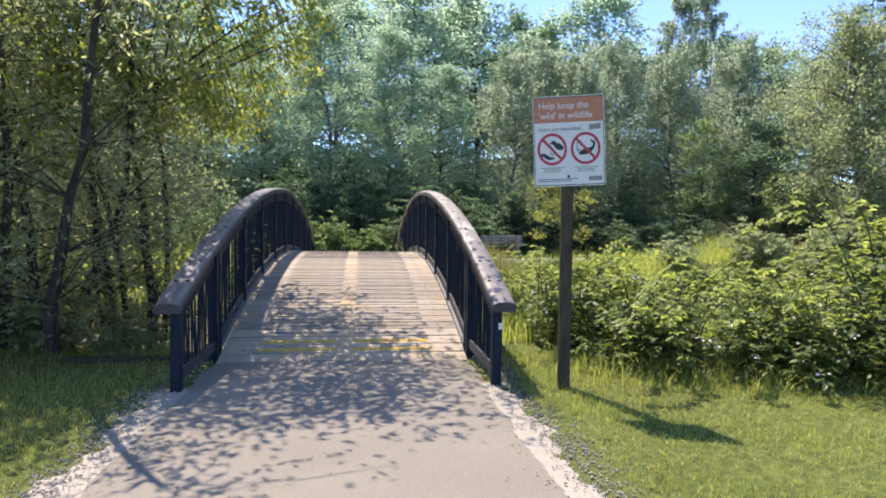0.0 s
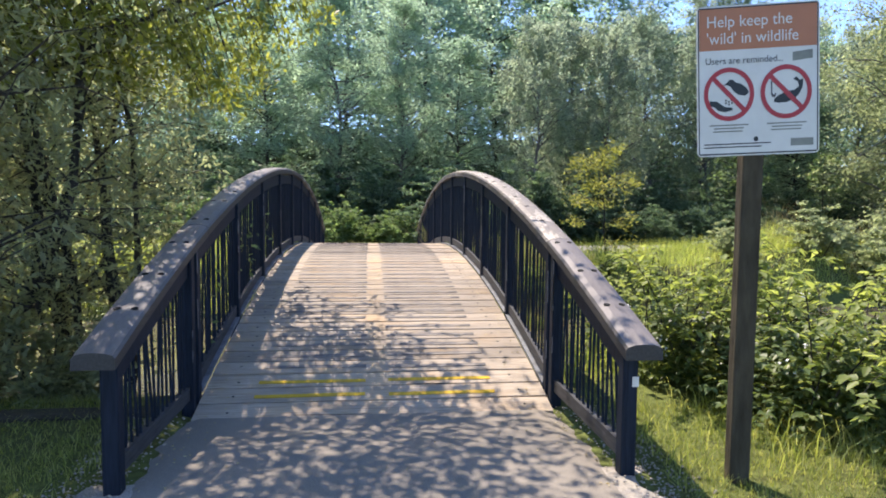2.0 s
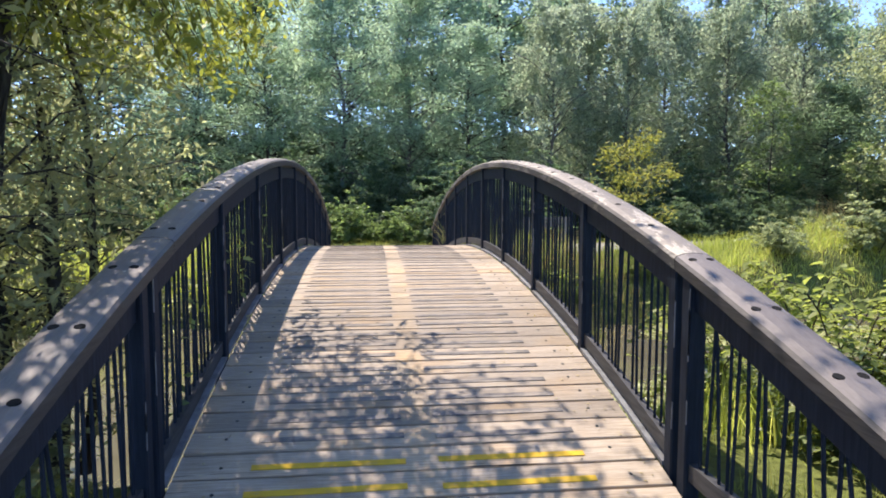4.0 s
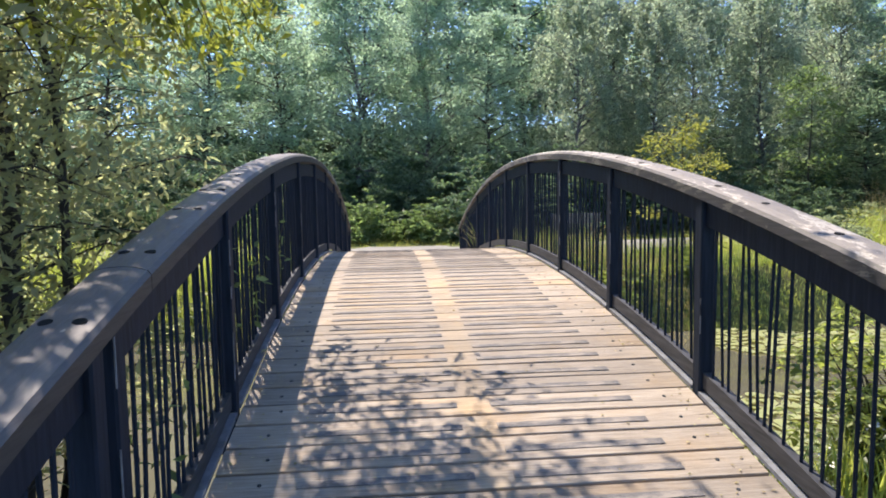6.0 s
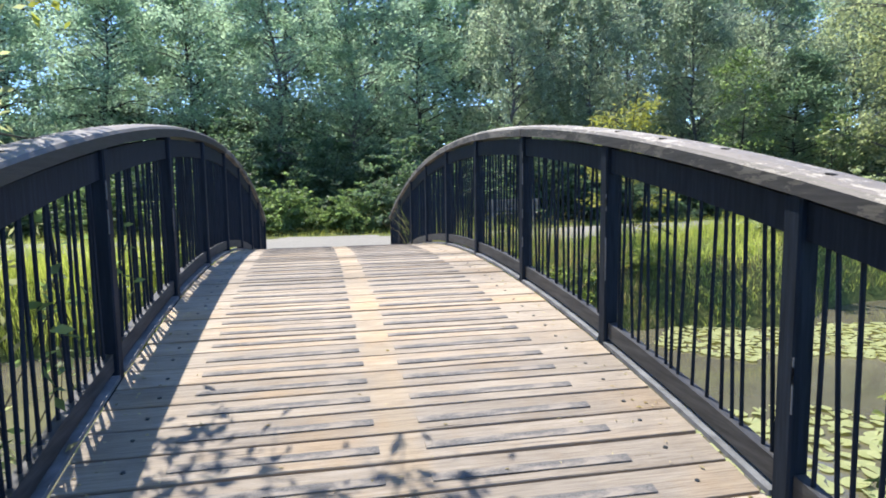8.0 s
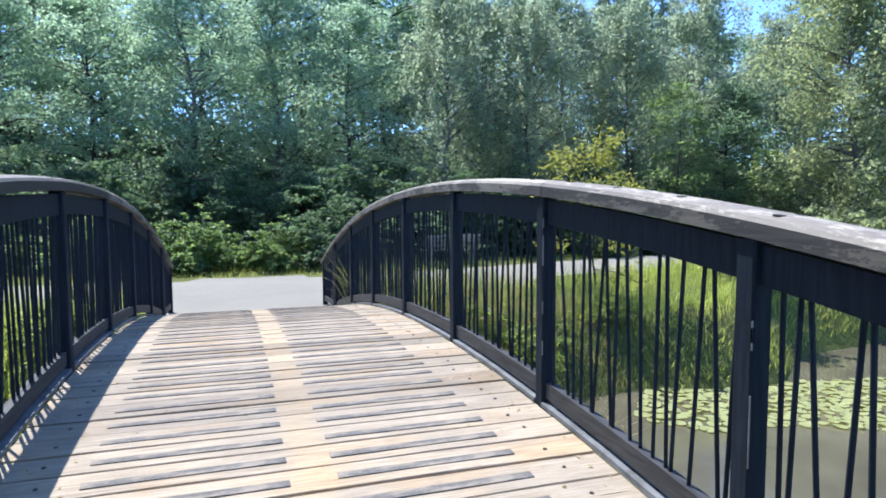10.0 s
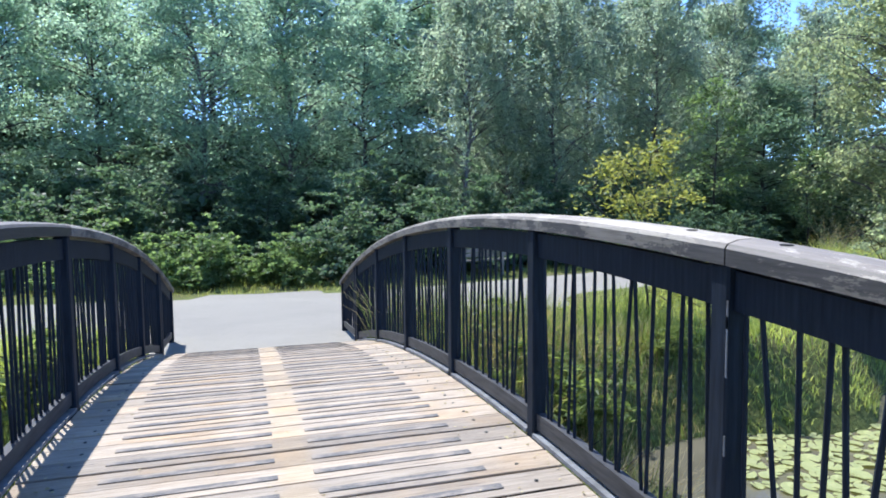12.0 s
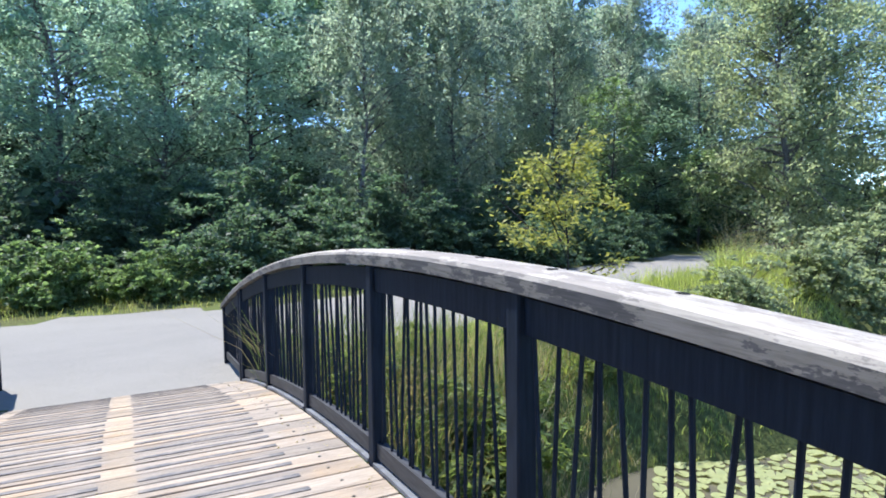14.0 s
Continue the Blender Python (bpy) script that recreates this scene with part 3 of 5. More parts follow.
# ---- the sign ----
def sign():
    root = tagged(new("warning_sign"), "white park sign with orange band and red circles on timber post", "sign")
    root.matrix_basis = pose(1.868, 6.10, 0, 0, 0, -13.0)
    bm = box(-0.050, 0.050, -0.02, 0.075, -0.25, 2.40, 0.006)
    part("post", bm, POST_WOOD, root, "weathered brown timber post")
    W, H, zc = 0.326, 0.380, 2.085

    def rounded(w, h, r, y0, y1, zmid=0.0):
        bm = bmesh.new()
        pts = []
        for cx, cz, a0 in ((w - r, h - r, 0), (-w + r, h - r, 90), (-w + r, -h + r, 180), (w - r, -h + r, 270)):
            for i in range(5):
                a = radians(a0 + 22.5 * i)
                pts.append((cx + r * math.cos(a), cz + r * math.sin(a) + zmid))
        fr = [bm.verts.new((x, y0, z)) for x, z in pts]
        bk = [bm.verts.new((x, y1, z)) for x, z in pts]
        bm.faces.new(fr)
        bm.faces.new(bk[::-1])
        for i in range(len(pts)):
            bm.faces.new((fr[i], bk[i], bk[(i + 1) % len(pts)], fr[(i + 1) % len(pts)]))
        bmesh.ops.recalc_face_normals(bm, faces=bm.faces)
        return bm

    panel = part("panel", rounded(W, H, 0.022, -0.026, -0.021), WHITE, root, "white metal panel with rounded corners")
    panel.matrix_basis = pose(0, 0, zc, 0, -2.6, 0) @ Matrix.Diagonal((0.895, 1, 0.98, 1))
    y = -0.0272

    def flat(name, points, material, at=y, label=""):
        bm = bmesh.new()
        fr = [bm.verts.new((x, at, z)) for x, z in points]
        bk = [bm.verts.new((x, at + 0.0011, z)) for x, z in points]
        bm.faces.new(fr)
        for i in range(len(points)):
            j = (i + 1) % len(points)
            bm.faces.new((fr[i], bk[i], bk[j], fr[j]))
        bmesh.ops.recalc_face_normals(bm, faces=bm.faces)
        return part(name, bm, material, panel, label)

    def bar(name, x0, x1, z0, z1, material, at=y, label="", skew=0.0):
        return flat(name, [(x0, z0), (x1, z0 + skew), (x1, z1 + skew), (x0, z1)], material, at, label)

    def ring(name, cx, cz, r0, r1, material, at):
        bm = bmesh.new()
        k = 40
        a = [bm.verts.new((cx + r0 * math.cos(math.tau * i / k), at, cz + r0 * math.sin(math.tau * i / k))) for i in range(k)]
        b = [bm.verts.new((cx + r1 * math.cos(math.tau * i / k), at, cz + r1 * math.sin(math.tau * i / k))) for i in range(k)]
        for i in range(k):
            bm.faces.new((a[i], a[(i + 1) % k], b[(i + 1) % k], b[i]))
        return part(name, bm, material, panel)

    def words(text, x, z, size, material, at):
        cu = bpy.data.curves.new("words", "FONT")
        cu.body, cu.size, cu.extrude = text, size, 0.0002
        ob = new("words", cu)
        me = bpy.data.meshes.new_from_object(ob.evaluated_get(bpy.context.evaluated_depsgraph_get()))
        bpy.data.objects.remove(ob)
        me.materials.clear()
        me.materials.append(material)
        ob = part("lettering", me, None, panel)
        ob.matrix_basis = pose(x, at, z, 90, 0, 0)

    bar("border", -W + 0.012, W - 0.012, H - 0.014, H - 0.007, INK)
    bar("border", -W + 0.012, W - 0.012, -H + 0.007, -H + 0.014, INK)
    bar("border", -W + 0.007, -W + 0.0125, -H + 0.012, H - 0.012, INK)
    bar("border", W - 0.0125, W - 0.007, -H + 0.012, H - 0.012, INK)
    bar("band", -W + 0.014, W - 0.014, H - 0.222, H - 0.014, ORANGE, y, "faded orange band")
    words("Help keep the", -0.275, H - 0.106, 0.080, WHITE, y - 0.0012)
    words("'wild' in wildlife", -0.275, H - 0.190, 0.080, WHITE, y - 0.0012)
    words("Users are reminded...", -0.282, H - 0.292, 0.048, INK, y - 0.0006)
    bar("sticker", 0.185, 0.290, H - 0.294, H - 0.250, STICKER, y, "grey sticker", 0.010)
    bar("sticker", 0.175, 0.295, -H + 0.040, -H + 0.078, STICKER, y, "grey sticker", 0.0)
    for cx in (-0.155, 0.150):
        ring("prohibition_ring", cx, -0.066, 0.112, 0.136, RED, y - 0.0014)
        a, d, t = 0.112 * 0.7071, 0.0085, 0.7071
        flat("slash", [(cx - a - d * 1.0, -0.066 + a - d), (cx - a + d, -0.066 + a + d), (cx + a + d, -0.066 - a + d), (cx + a - d, -0.066 - a - d)], RED, y - 0.0012)

    def curve_shape(name, cx, cz, pts):
        flat(name, [(cx + px * 0.11, cz + pz * 0.11) for px, pz in pts], INK, y - 0.0004)

    curve_shape("bird", -0.155, -0.066, [(-0.28, 0.42), (-0.10, 0.52), (0.02, 0.66), (0.22, 0.66), (0.36, 0.52), (0.62, 0.45), (0.86, 0.28), (0.98, 0.05), (0.80, -0.10), (0.46, -0.04), (0.22, 0.14), (0.08, 0.36), (-0.10, 0.42)])
    curve_shape("hand", -0.155, -0.066, [(-0.95, -0.28), (-0.60, -0.30), (-0.35, -0.46), (-0.18, -0.58), (0.18, -0.62), (0.18, -0.74), (-0.20, -0.82), (-0.52, -0.74), (-0.72, -0.56), (-0.92, -0.52)])
    curve_shape("fish", 0.150, -0.066, [(-0.55, -0.28), (-0.30, -0.12), (0.05, 0.02), (0.40, 0.06), (0.62, 0.22), (0.56, 0.44), (0.34, 0.56), (0.50, 0.66), (0.66, 0.50), (0.82, 0.56), (0.80, 0.22), (0.66, -0.10), (0.40, -0.36), (0.02, -0.48), (-0.34, -0.50), (-0.60, -0.44)])
    curve_shape("hook", 0.150, -0.066, [(-0.72, 0.50), (-0.66, 0.50), (-0.66, -0.05), (-0.58, -0.14), (-0.52, -0.04), (-0.46, -0.06), (-0.52, -0.22), (-0.66, -0.22), (-0.72, -0.10)])
    for i in range(7):
        gx, gz = -0.155 - 0.02 + 0.016 * (i % 4), -0.101 - 0.014 * (i // 4) - 0.006 * (i % 2)
        bar("seed", gx, gx + 0.009, gz, gz + 0.009, INK)
    for k, (x0, x1) in enumerate(((-0.26, -0.05), (-0.235, -0.075), (-0.24, -0.08))):
        bar("small_print", x0, x1, -0.226 - 0.016 * k, -0.219 - 0.016 * k, STICKER)
        bar("small_print", x0 + 0.31, x1 + 0.31, -0.226 - 0.016 * k, -0.219 - 0.016 * k, STICKER)
    bar("small_print", -0.29, 0.07, -H + 0.058, -H + 0.064, INK)
    bar("small_print", -0.29, 0.02, -H + 0.042, -H + 0.048, INK)
    ring("emblem", -0.01, -H + 0.082, 0.0, 0.013, INK, y)


sign()


# ---- plants ----
def crown_points(rng, centre, radii, clumps, per, spread, hollow=0.55, low=-1.0):
    """Places for leaves: flattened clumps on an uneven shell, with gaps between them."""
    out = []
    while len(out) < clumps:
        d = rng.normal(0, 1, 3)
        d /= np.linalg.norm(d)
        if d[2] < low:
            continue
        wob = 0.80 + 0.28 * math.sin(3 * math.atan2(d[1], d[0]) + 4 * d[2] + centre[0]) + 0.12 * math.sin(7 * d[0] + 9 * d[2])
        c = np.array(centre) + d * np.array(radii) * wob * rng.uniform(hollow, 1.0)
        s = spread * rng.uniform(0.6, 1.4)
        out.append(c + rng.normal(0, 1, (per, 3)) * np.array([s, s, s * 0.55]))
    return out


def tree(name, label, seed, height, reach, base, boughs, twigs, per, leaf_len, leaf_mat, bark_mat, slim=0.55, flat=0.5, hang=0.0, trunk_r=0.16, rise=0.35, droop=0.45, weep=0.0, cone=False, puff=0.07, apart=False):
    """A tree: a bent tapered trunk, boughs that leave it all the way up, twigs on the boughs and leaves on the twigs."""
    rng = np.random.default_rng(seed)
    root = tagged(new(name), label, "tree")
    wood = bmesh.new()
    axis = [np.array([0.0, 0.0, -0.3])]
    for i in range(8):
        axis.append(axis[-1] + np.array([rng.normal(0, 0.012) * height, rng.normal(0, 0.012) * height, (height * 0.97 + 0.3) / 8]))
    pipe(wood, axis, [trunk_r * (1 - 0.115 * i) for i in range(9)], 8)
    at, limbs = [], []
    for b in range(boughs):
        u = ((b + rng.random()) / boughs) ** 0.85
        h = base + (height - base) * u
        j = min(7, int((h + 0.3) / (height * 0.97 + 0.3) * 8))
        lo, hi = axis[j], axis[j + 1]
        start = lo + (hi - lo) * min(1.0, max(0.0, (h - lo[2]) / (hi[2] - lo[2])))
        wide = (1 - u) ** 0.8 if cone else math.sin(math.pi * (0.18 + 0.80 * u)) ** 0.7
        ln = reach * wide * rng.uniform(0.45, 1.22) + 0.25
        a = rng.uniform(0, math.tau)
        way = np.array([math.cos(a), math.sin(a), 0.0])
        up = rise * rng.uniform(-0.2, 2.0) + (0.5 * u if not cone else 0)

        def along(t):
            return start + way * ln * t + np.array([0, 0, 1.0]) * ln * (up * t - droop * t * t)
        if apart:
            limbs.append(bmesh.new())
        pipe(limbs[-1] if apart else wood, [along(t) for t in (0, 0.35, 0.7, 1.0)], [trunk_r * (0.34 - 0.2 * u), trunk_r * (0.24 - 0.14 * u), 0.014, 0.005], 4)
        for k in range(twigs):
            t = rng.uniform(0.20, 1.0)
            p = along(t)
            turn = a + rng.choice((-1, 1)) * rng.uniform(0.3, 1.2)
            size = (0.16 + 0.30 * (1 - t)) * ln + 0.18
            if weep and rng.random() < 0.8:
                end = np.array([math.cos(turn) * 0.16, math.sin(turn) * 0.16, -weep * rng.uniform(0.4, 1.2) * (0.4 + 0.6 * wide)])
            else:
                end = np.array([math.cos(turn), math.sin(turn), rng.uniform(-0.35, 0.35)]) * size
            s = rng.random((per, 1)) ** 0.8
            fuzz = puff if weep else puff + 0.10 * size
            at.append(p + end * s + rng.normal(0, 1, (per, 3)) * np.array([fuzz, fuzz, fuzz * 0.75]))
    at = np.concatenate(at)
    at = at[at[:, 2] > 0.1]
    trunk = part("trunk", wood, bark_mat, root)
    for bm in limbs:
        part("branch", bm, bark_mat, trunk)
    v, f = leaves(rng, at, leaf_len, slim, flat, hang)
    part("crown", mesh_of("crown", v, f), leaf_mat, root, "leafy crown with gaps and ragged edges")
    return root


# woods beyond the gravel path: a few kinds, each built once and set out again turned and scaled
KINDS = [
    tree("alder_tree", "tall dark green broadleaf tree in the wood's edge", 11, 11.0, 2.9, 0.9, 92, 12, 22, 0.140, LEAF_ALDER, BARK, puff=0.17),
    tree("deciduous_tree", "tall dark green broadleaf tree with low branches", 12, 9.5, 3.2, 0.4, 86, 12, 22, 0.150, LEAF_FOREST, BARK, rise=0.2, puff=0.17),
    tree("birch_tree", "grey-green weeping birch with hanging twigs", 13, 10.5, 2.4, 0.8, 92, 16, 20, 0.120, LEAF_BIRCH, BARK_PALE, slim=0.5, hang=0.5, trunk_r=0.12, rise=0.75, droop=0.6, weep=1.9),
    tree("poplar_tree", "slim grey-green tree with pale trunk", 14, 12.5, 2.5, 0.9, 98, 12, 22, 0.135, LEAF_ALDER, BARK_PALE, trunk_r=0.15, rise=0.6, puff=0.17),
    tree("pale_tree", "sunlit pale green tree with drooping twigs beside the path", 15, 9.5, 4.0, 0.3, 120, 15, 22, 0.135, LEAF_LIGHT, BARK_PALE, slim=0.5, hang=0.4, rise=0.55, droop=0.6, weep=1.0, puff=0.20),
    tree("deciduous_tree", "tall broadleaf tree deeper in the wood", 16, 11.0, 3.2, 0.8, 60, 11, 20, 0.185, LEAF_ALDER, BARK, puff=0.20),
    tree("deciduous_tree", "tall dark broadleaf tree deeper in the wood", 17, 10.0, 3.4, 0.5, 60, 11, 20, 0.195, LEAF_FOREST, BARK, puff=0.20),
    tree("slim_birch_tree", "tall slim birch with hanging twigs above the wood", 18, 16.0, 1.6, 4.0, 60, 12, 18, 0.17, LEAF_BIRCH, BARK_PALE, slim=0.5, hang=0.5, trunk_r=0.12, rise=0.8, droop=0.6, weep=1.5),
    tree("conifer_tree", "tall dark conifer with drooping boughs behind the wood", 19, 19.0, 3.4, 1.5, 100, 11, 18, 0.20, LEAF_FOREST, BARK, slim=0.3, rise=0.05, droop=0.3, trunk_r=0.2, cone=True),
]
SPOTS = [  # kind, x, y, turn, scale
    (1, -16.5, 30.5, 40, 0.85), (0, -12.6, 35.2, 10, 0.92), (0, -8.6, 36.4, 95, 0.88), (0, -5.2, 37.4, 150, 0.90), (3, -1.6, 36.4, 200, 1.0), (3, 1.9, 35.8, 250, 0.90),
    (0, 4.2, 35.0, 300, 0.84), (2, 7.2, 33.2, 20, 0.95), (2, 9.6, 34.4, 70, 1.02), (2, 12.2, 33.4, 200, 0.94), (2, 14.6, 35.0, 130, 1.06), (2, 17.4, 33.8, 170, 0.98), (1, 20.4, 32.0, 220, 0.70), (2, 20.8, 35.0, 280, 1.08), (2, 24.6, 34.5, 330, 1.0),
    (4, 22.6, 27.6, 0, 1.08), (4, 28.0, 25.0, 120, 1.05), (2, 29.0, 31.0, 80, 0.95), (1, 34.5, 28.0, 10, 0.9), (7, 19.6, 40.0, 0, 1.0), (7, 23.4, 40.6, 140, 1.03), (8, 33.4, 40.5, 0, 1.02),
    (5, -20.9, 44.0, 60, 1.32), (5, -15.8, 45.5, 100, 1.30), (5, -10.7, 46.5, 140, 1.22), (6, -6.4, 47.5, 30, 1.42), (5, -1.1, 46.0, 190, 1.60), (5, 3.8, 45.5, 220, 1.62), (5, 8.1, 46.5, 260, 1.66),
    (6, 13.2, 47.5, 300, 1.60), (5, 17.2, 47.0, 350, 1.66), (6, 23.5, 47.5, 45, 1.36), (6, 28.8, 46.0, 85, 1.36), (5, 34.5, 44.0, 125, 1.13), (6, 37.0, 35.0, 165, 1.25), (5, 42.0, 30.0, 165, 1.2),
    (5, -18.7, 55.0, 0, 1.9), (6, -11.7, 56.5, 60, 1.9), (5, -3.7, 58.0, 120, 2.0), (6, 2.3, 57.0, 180, 2.2), (5, 9.4, 58.0, 240, 1.8), (6, 16.4, 57.0, 300, 1.75), (5, 23.4, 58.0, 30, 1.6), (6, 30.4, 56.0, 90, 1.7), (5, 37.4, 54.0, 150, 1.51), (6, 44.1, 48.0, 210, 1.85), (6, -24.9, 49.0, 270, 1.85), (5, -31.6, 44.0, 330, 1.85),
    # unseen trees beside and behind the camera; they only affect light and reflections
    (6, -20.5, 29.0, 215, 1.0), (5, -24.0, 32.0, 255, 1.2), (6, -24.0, 22.0, 300, 0.75), (5, -22.0, 14.0, 20, 0.62), (6, -19.0, 6.0, 70, 0.55), (5, -13.0, -4.0, 120, 0.8), (6, 13.0, -6.0, 30, 0.9), (5, 24.0, 2.0, 80, 1.0), (6, 33.0, 14.0, 140, 1.1), (5, 2.0, -14.0, 10, 1.0),
]
used = set()
for kind, x, y, turn, size in SPOTS:
    m = pose(x, y, float(land(x, y)), 0, 0, turn) @ Matrix.Scale(size, 4)
    if kind in used:
        ob = copy_thing(KINDS[kind], m)
    else:
        ob = KINDS[kind]
        used.add(kind)
    ob.matrix_basis = m


def shrub(name, label, seed, radii, count, per, spread, leaf_len, mat, canes=8, slim=0.6, flat=0.6, low=-0.25, broad=False, hollow=0.45):
    """A bush: leaves in level sprays on an uneven dome, over a few bent stems."""
    rng = np.random.default_rng(seed)
    root = tagged(new(name), label, "shrub")
    centre = np.array((0, 0, radii[2] * 0.18))
    at = []
    for clump in crown_points(rng, tuple(centre), (radii[0], radii[1], radii[2] * 0.85), count, 1, 0.04, hollow=hollow, low=low):
        c = clump[0]
        out = (c - centre) / np.maximum(np.linalg.norm(c - centre), 0.05) + rng.normal(0, 0.5, 3)
        out[2] *= 0.5
        ln = spread * rng.uniform(1.2, 3.4)
        t = rng.random((per, 1))
        wide = spread * 0.62 * (1.15 - t)
        at.append(c + out * ln * (t - 0.5) - np.array([0, 0, 0.35]) * ln * t * t + rng.normal(0, 1, (per, 3)) * np.concatenate([wide, wide, wide * 0.35], 1))
    pts = np.concatenate(at)
    pts = pts[pts[:, 2] > 0.03]
    v, f = leaves(rng, pts, leaf_len, slim, flat, 0.0, broad)
    part("foliage", mesh_of("foliage", v, f), mat, root)
    for _ in range(min(canes, 8)):
        bm = bmesh.new()
        a = rng.uniform(0, math.tau)
        line = [Vector((rng.normal(0, 0.15) * radii[0], rng.normal(0, 0.15) * radii[1], -0.05))]
        for k in range(4):
            line.append(line[-1] + Vector((math.cos(a) * radii[0] * 0.2, math.sin(a) * radii[1] * 0.2, radii[2] * (0.34 - 0.09 * k))))
        pipe(bm, line, [0.014, 0.011, 0.008, 0.005, 0.002], 5)
        part("stem", bm, BARK, root)
    return root


def set_out(kinds, spots):
    done = set()
    for kind, x, y, turn, size in spots:
        m = pose(x, y, float(land(x, y)), 0, 0, turn) @ Matrix.Scale(size, 4)
        ob = kinds[kind] if kind not in done else copy_thing(kinds[kind], m)
        done.add(kind)
        ob.matrix_basis = m


FAR_SHRUBS = [
    shrub("shrub", "bright green leafy shrub at the edge of the wood", 31, (1.8, 1.5, 1.7), 330, 34, 0.16, 0.12, LEAF_SHRUB),
    shrub("shrub", "dark green dense undergrowth below the trees", 32, (2.2, 1.8, 2.4), 430, 34, 0.20, 0.125, LEAF_UNDER, slim=0.55),
    shrub("shrub", "tall dark green sapling thicket", 33, (1.7, 1.6, 3.4), 430, 34, 0.20, 0.13, LEAF_UNDER, slim=0.5),
    shrub("shrub", "dark green undergrowth deep in the wood", 34, (2.2, 1.8, 2.4), 260, 26, 0.28, 0.23, LEAF_UNDER),
]
set_out(FAR_SHRUBS, [
    (0, -6.6, 28.6, 0, 1.0), (0, -3.6, 28.0, 40, 1.05), (0, -1.2, 27.8, 90, 0.95), (0, 0.9, 27.5, 130, 0.8), (1, -9.8, 28.6, 0, 1.0), (1, -13.0, 28.0, 50, 1.0), (1, 2.6, 28.2, 100, 1.0), (1, 5.2, 28.8, 150, 1.05), (2, 3.8, 29.8, 0, 1.05), (2, 6.8, 29.6, 70, 1.0),
    (1, 8.0, 29.2, 200, 1.0), (2, 9.6, 29.8, 120, 0.9), (1, 11.0, 29.8, 250, 1.0), (2, 12.8, 30.6, 170, 1.0), (1, 14.6, 30.8, 300, 1.1), (2, 16.8, 31.0, 220, 0.95), (1, 18.8, 31.4, 350, 1.1), (1, 22.0, 31.5, 20, 1.1), (1, 26.0, 29.5, 60, 1.1), (2, 0.0, 31.0, 260, 1.0), (2, -3.5, 31.2, 300, 1.1), (1, -6.2, 31.0, 110, 1.2),
    (3, -2.0, 34.5, 15, 1.4), (3, 2.0, 35.0, 75, 1.4), (3, 6.5, 35.5, 135, 1.4), (3, 11.0, 35.8, 195, 1.4), (3, 15.5, 36.0, 255, 1.4), (3, 20.0, 36.0, 315, 1.4), (3, 25.0, 35.0, 45, 1.4), (3, -6.5, 36.0, 105, 1.5), (1, -11.0, 34.0, 165, 1.4), (1, -16.0, 31.5, 225, 1.4), (1, 31.0, 32.0, 285, 1.4),
    (1, 13.6, 28.4, 25, 0.75), (1, 15.8, 28.8, 85, 0.8), (1, 11.6, 28.2, 145, 0.7), (3, -14.0, 41.0, 10, 2.0), (3, -8.0, 42.0, 60, 2.1), (3, -2.0, 42.5, 110, 2.1), (3, 4.0, 42.5, 160, 2.1), (3, 10.0, 42.5, 210, 2.1), (3, 16.0, 42.5, 260, 2.1), (3, 22.0, 42.0, 310, 2.1), (3, 28.5, 40.5, 0, 2.1), (3, 35.0, 38.0, 50, 2.1), (3, -22.0, 51.0, 30, 3.2), (3, -13.0, 52.0, 80, 3.3), (3, -5.0, 53.0, 140, 3.4), (3, 4.0, 52.5, 200, 3.4), (3, 13.0, 52.5, 250, 3.4), (3, 21.5, 52.0, 310, 3.4), (3, 31.0, 50.0, 20, 3.4), (3, 41.0, 43.0, 75, 3.2), (3, 33.0, 23.0, 75, 1.8), (3, 30.0, 27.5, 15, 1.6),
])

# yellow-green sapling near the far end of the bridge
sap = tree("sapling", "young yellow-green tree with sparse leaves", 41, 2.75, 0.72, 0.4, 24, 8, 12, 0.10, LEAF_YELLOW, BARK, slim=0.36, trunk_r=0.03, rise=0.7, droop=0.35, puff=0.05, apart=True)
sap.location = (6.25, 19.5, float(land(6.25, 19.5)))
young = tree("young_tree", "fresh green young tree in front of the dark wood", 42, 6.2, 1.4, 1.0, 34, 8, 14, 0.12, LEAF_SHRUB, BARK, slim=0.5, trunk_r=0.06, rise=0.4)
young.location = (16.6, 30.4, 0)
copy_thing(young, pose(19.6, 28.9, 0, 0, 0, 220) @ Matrix.Scale(0.6, 4))

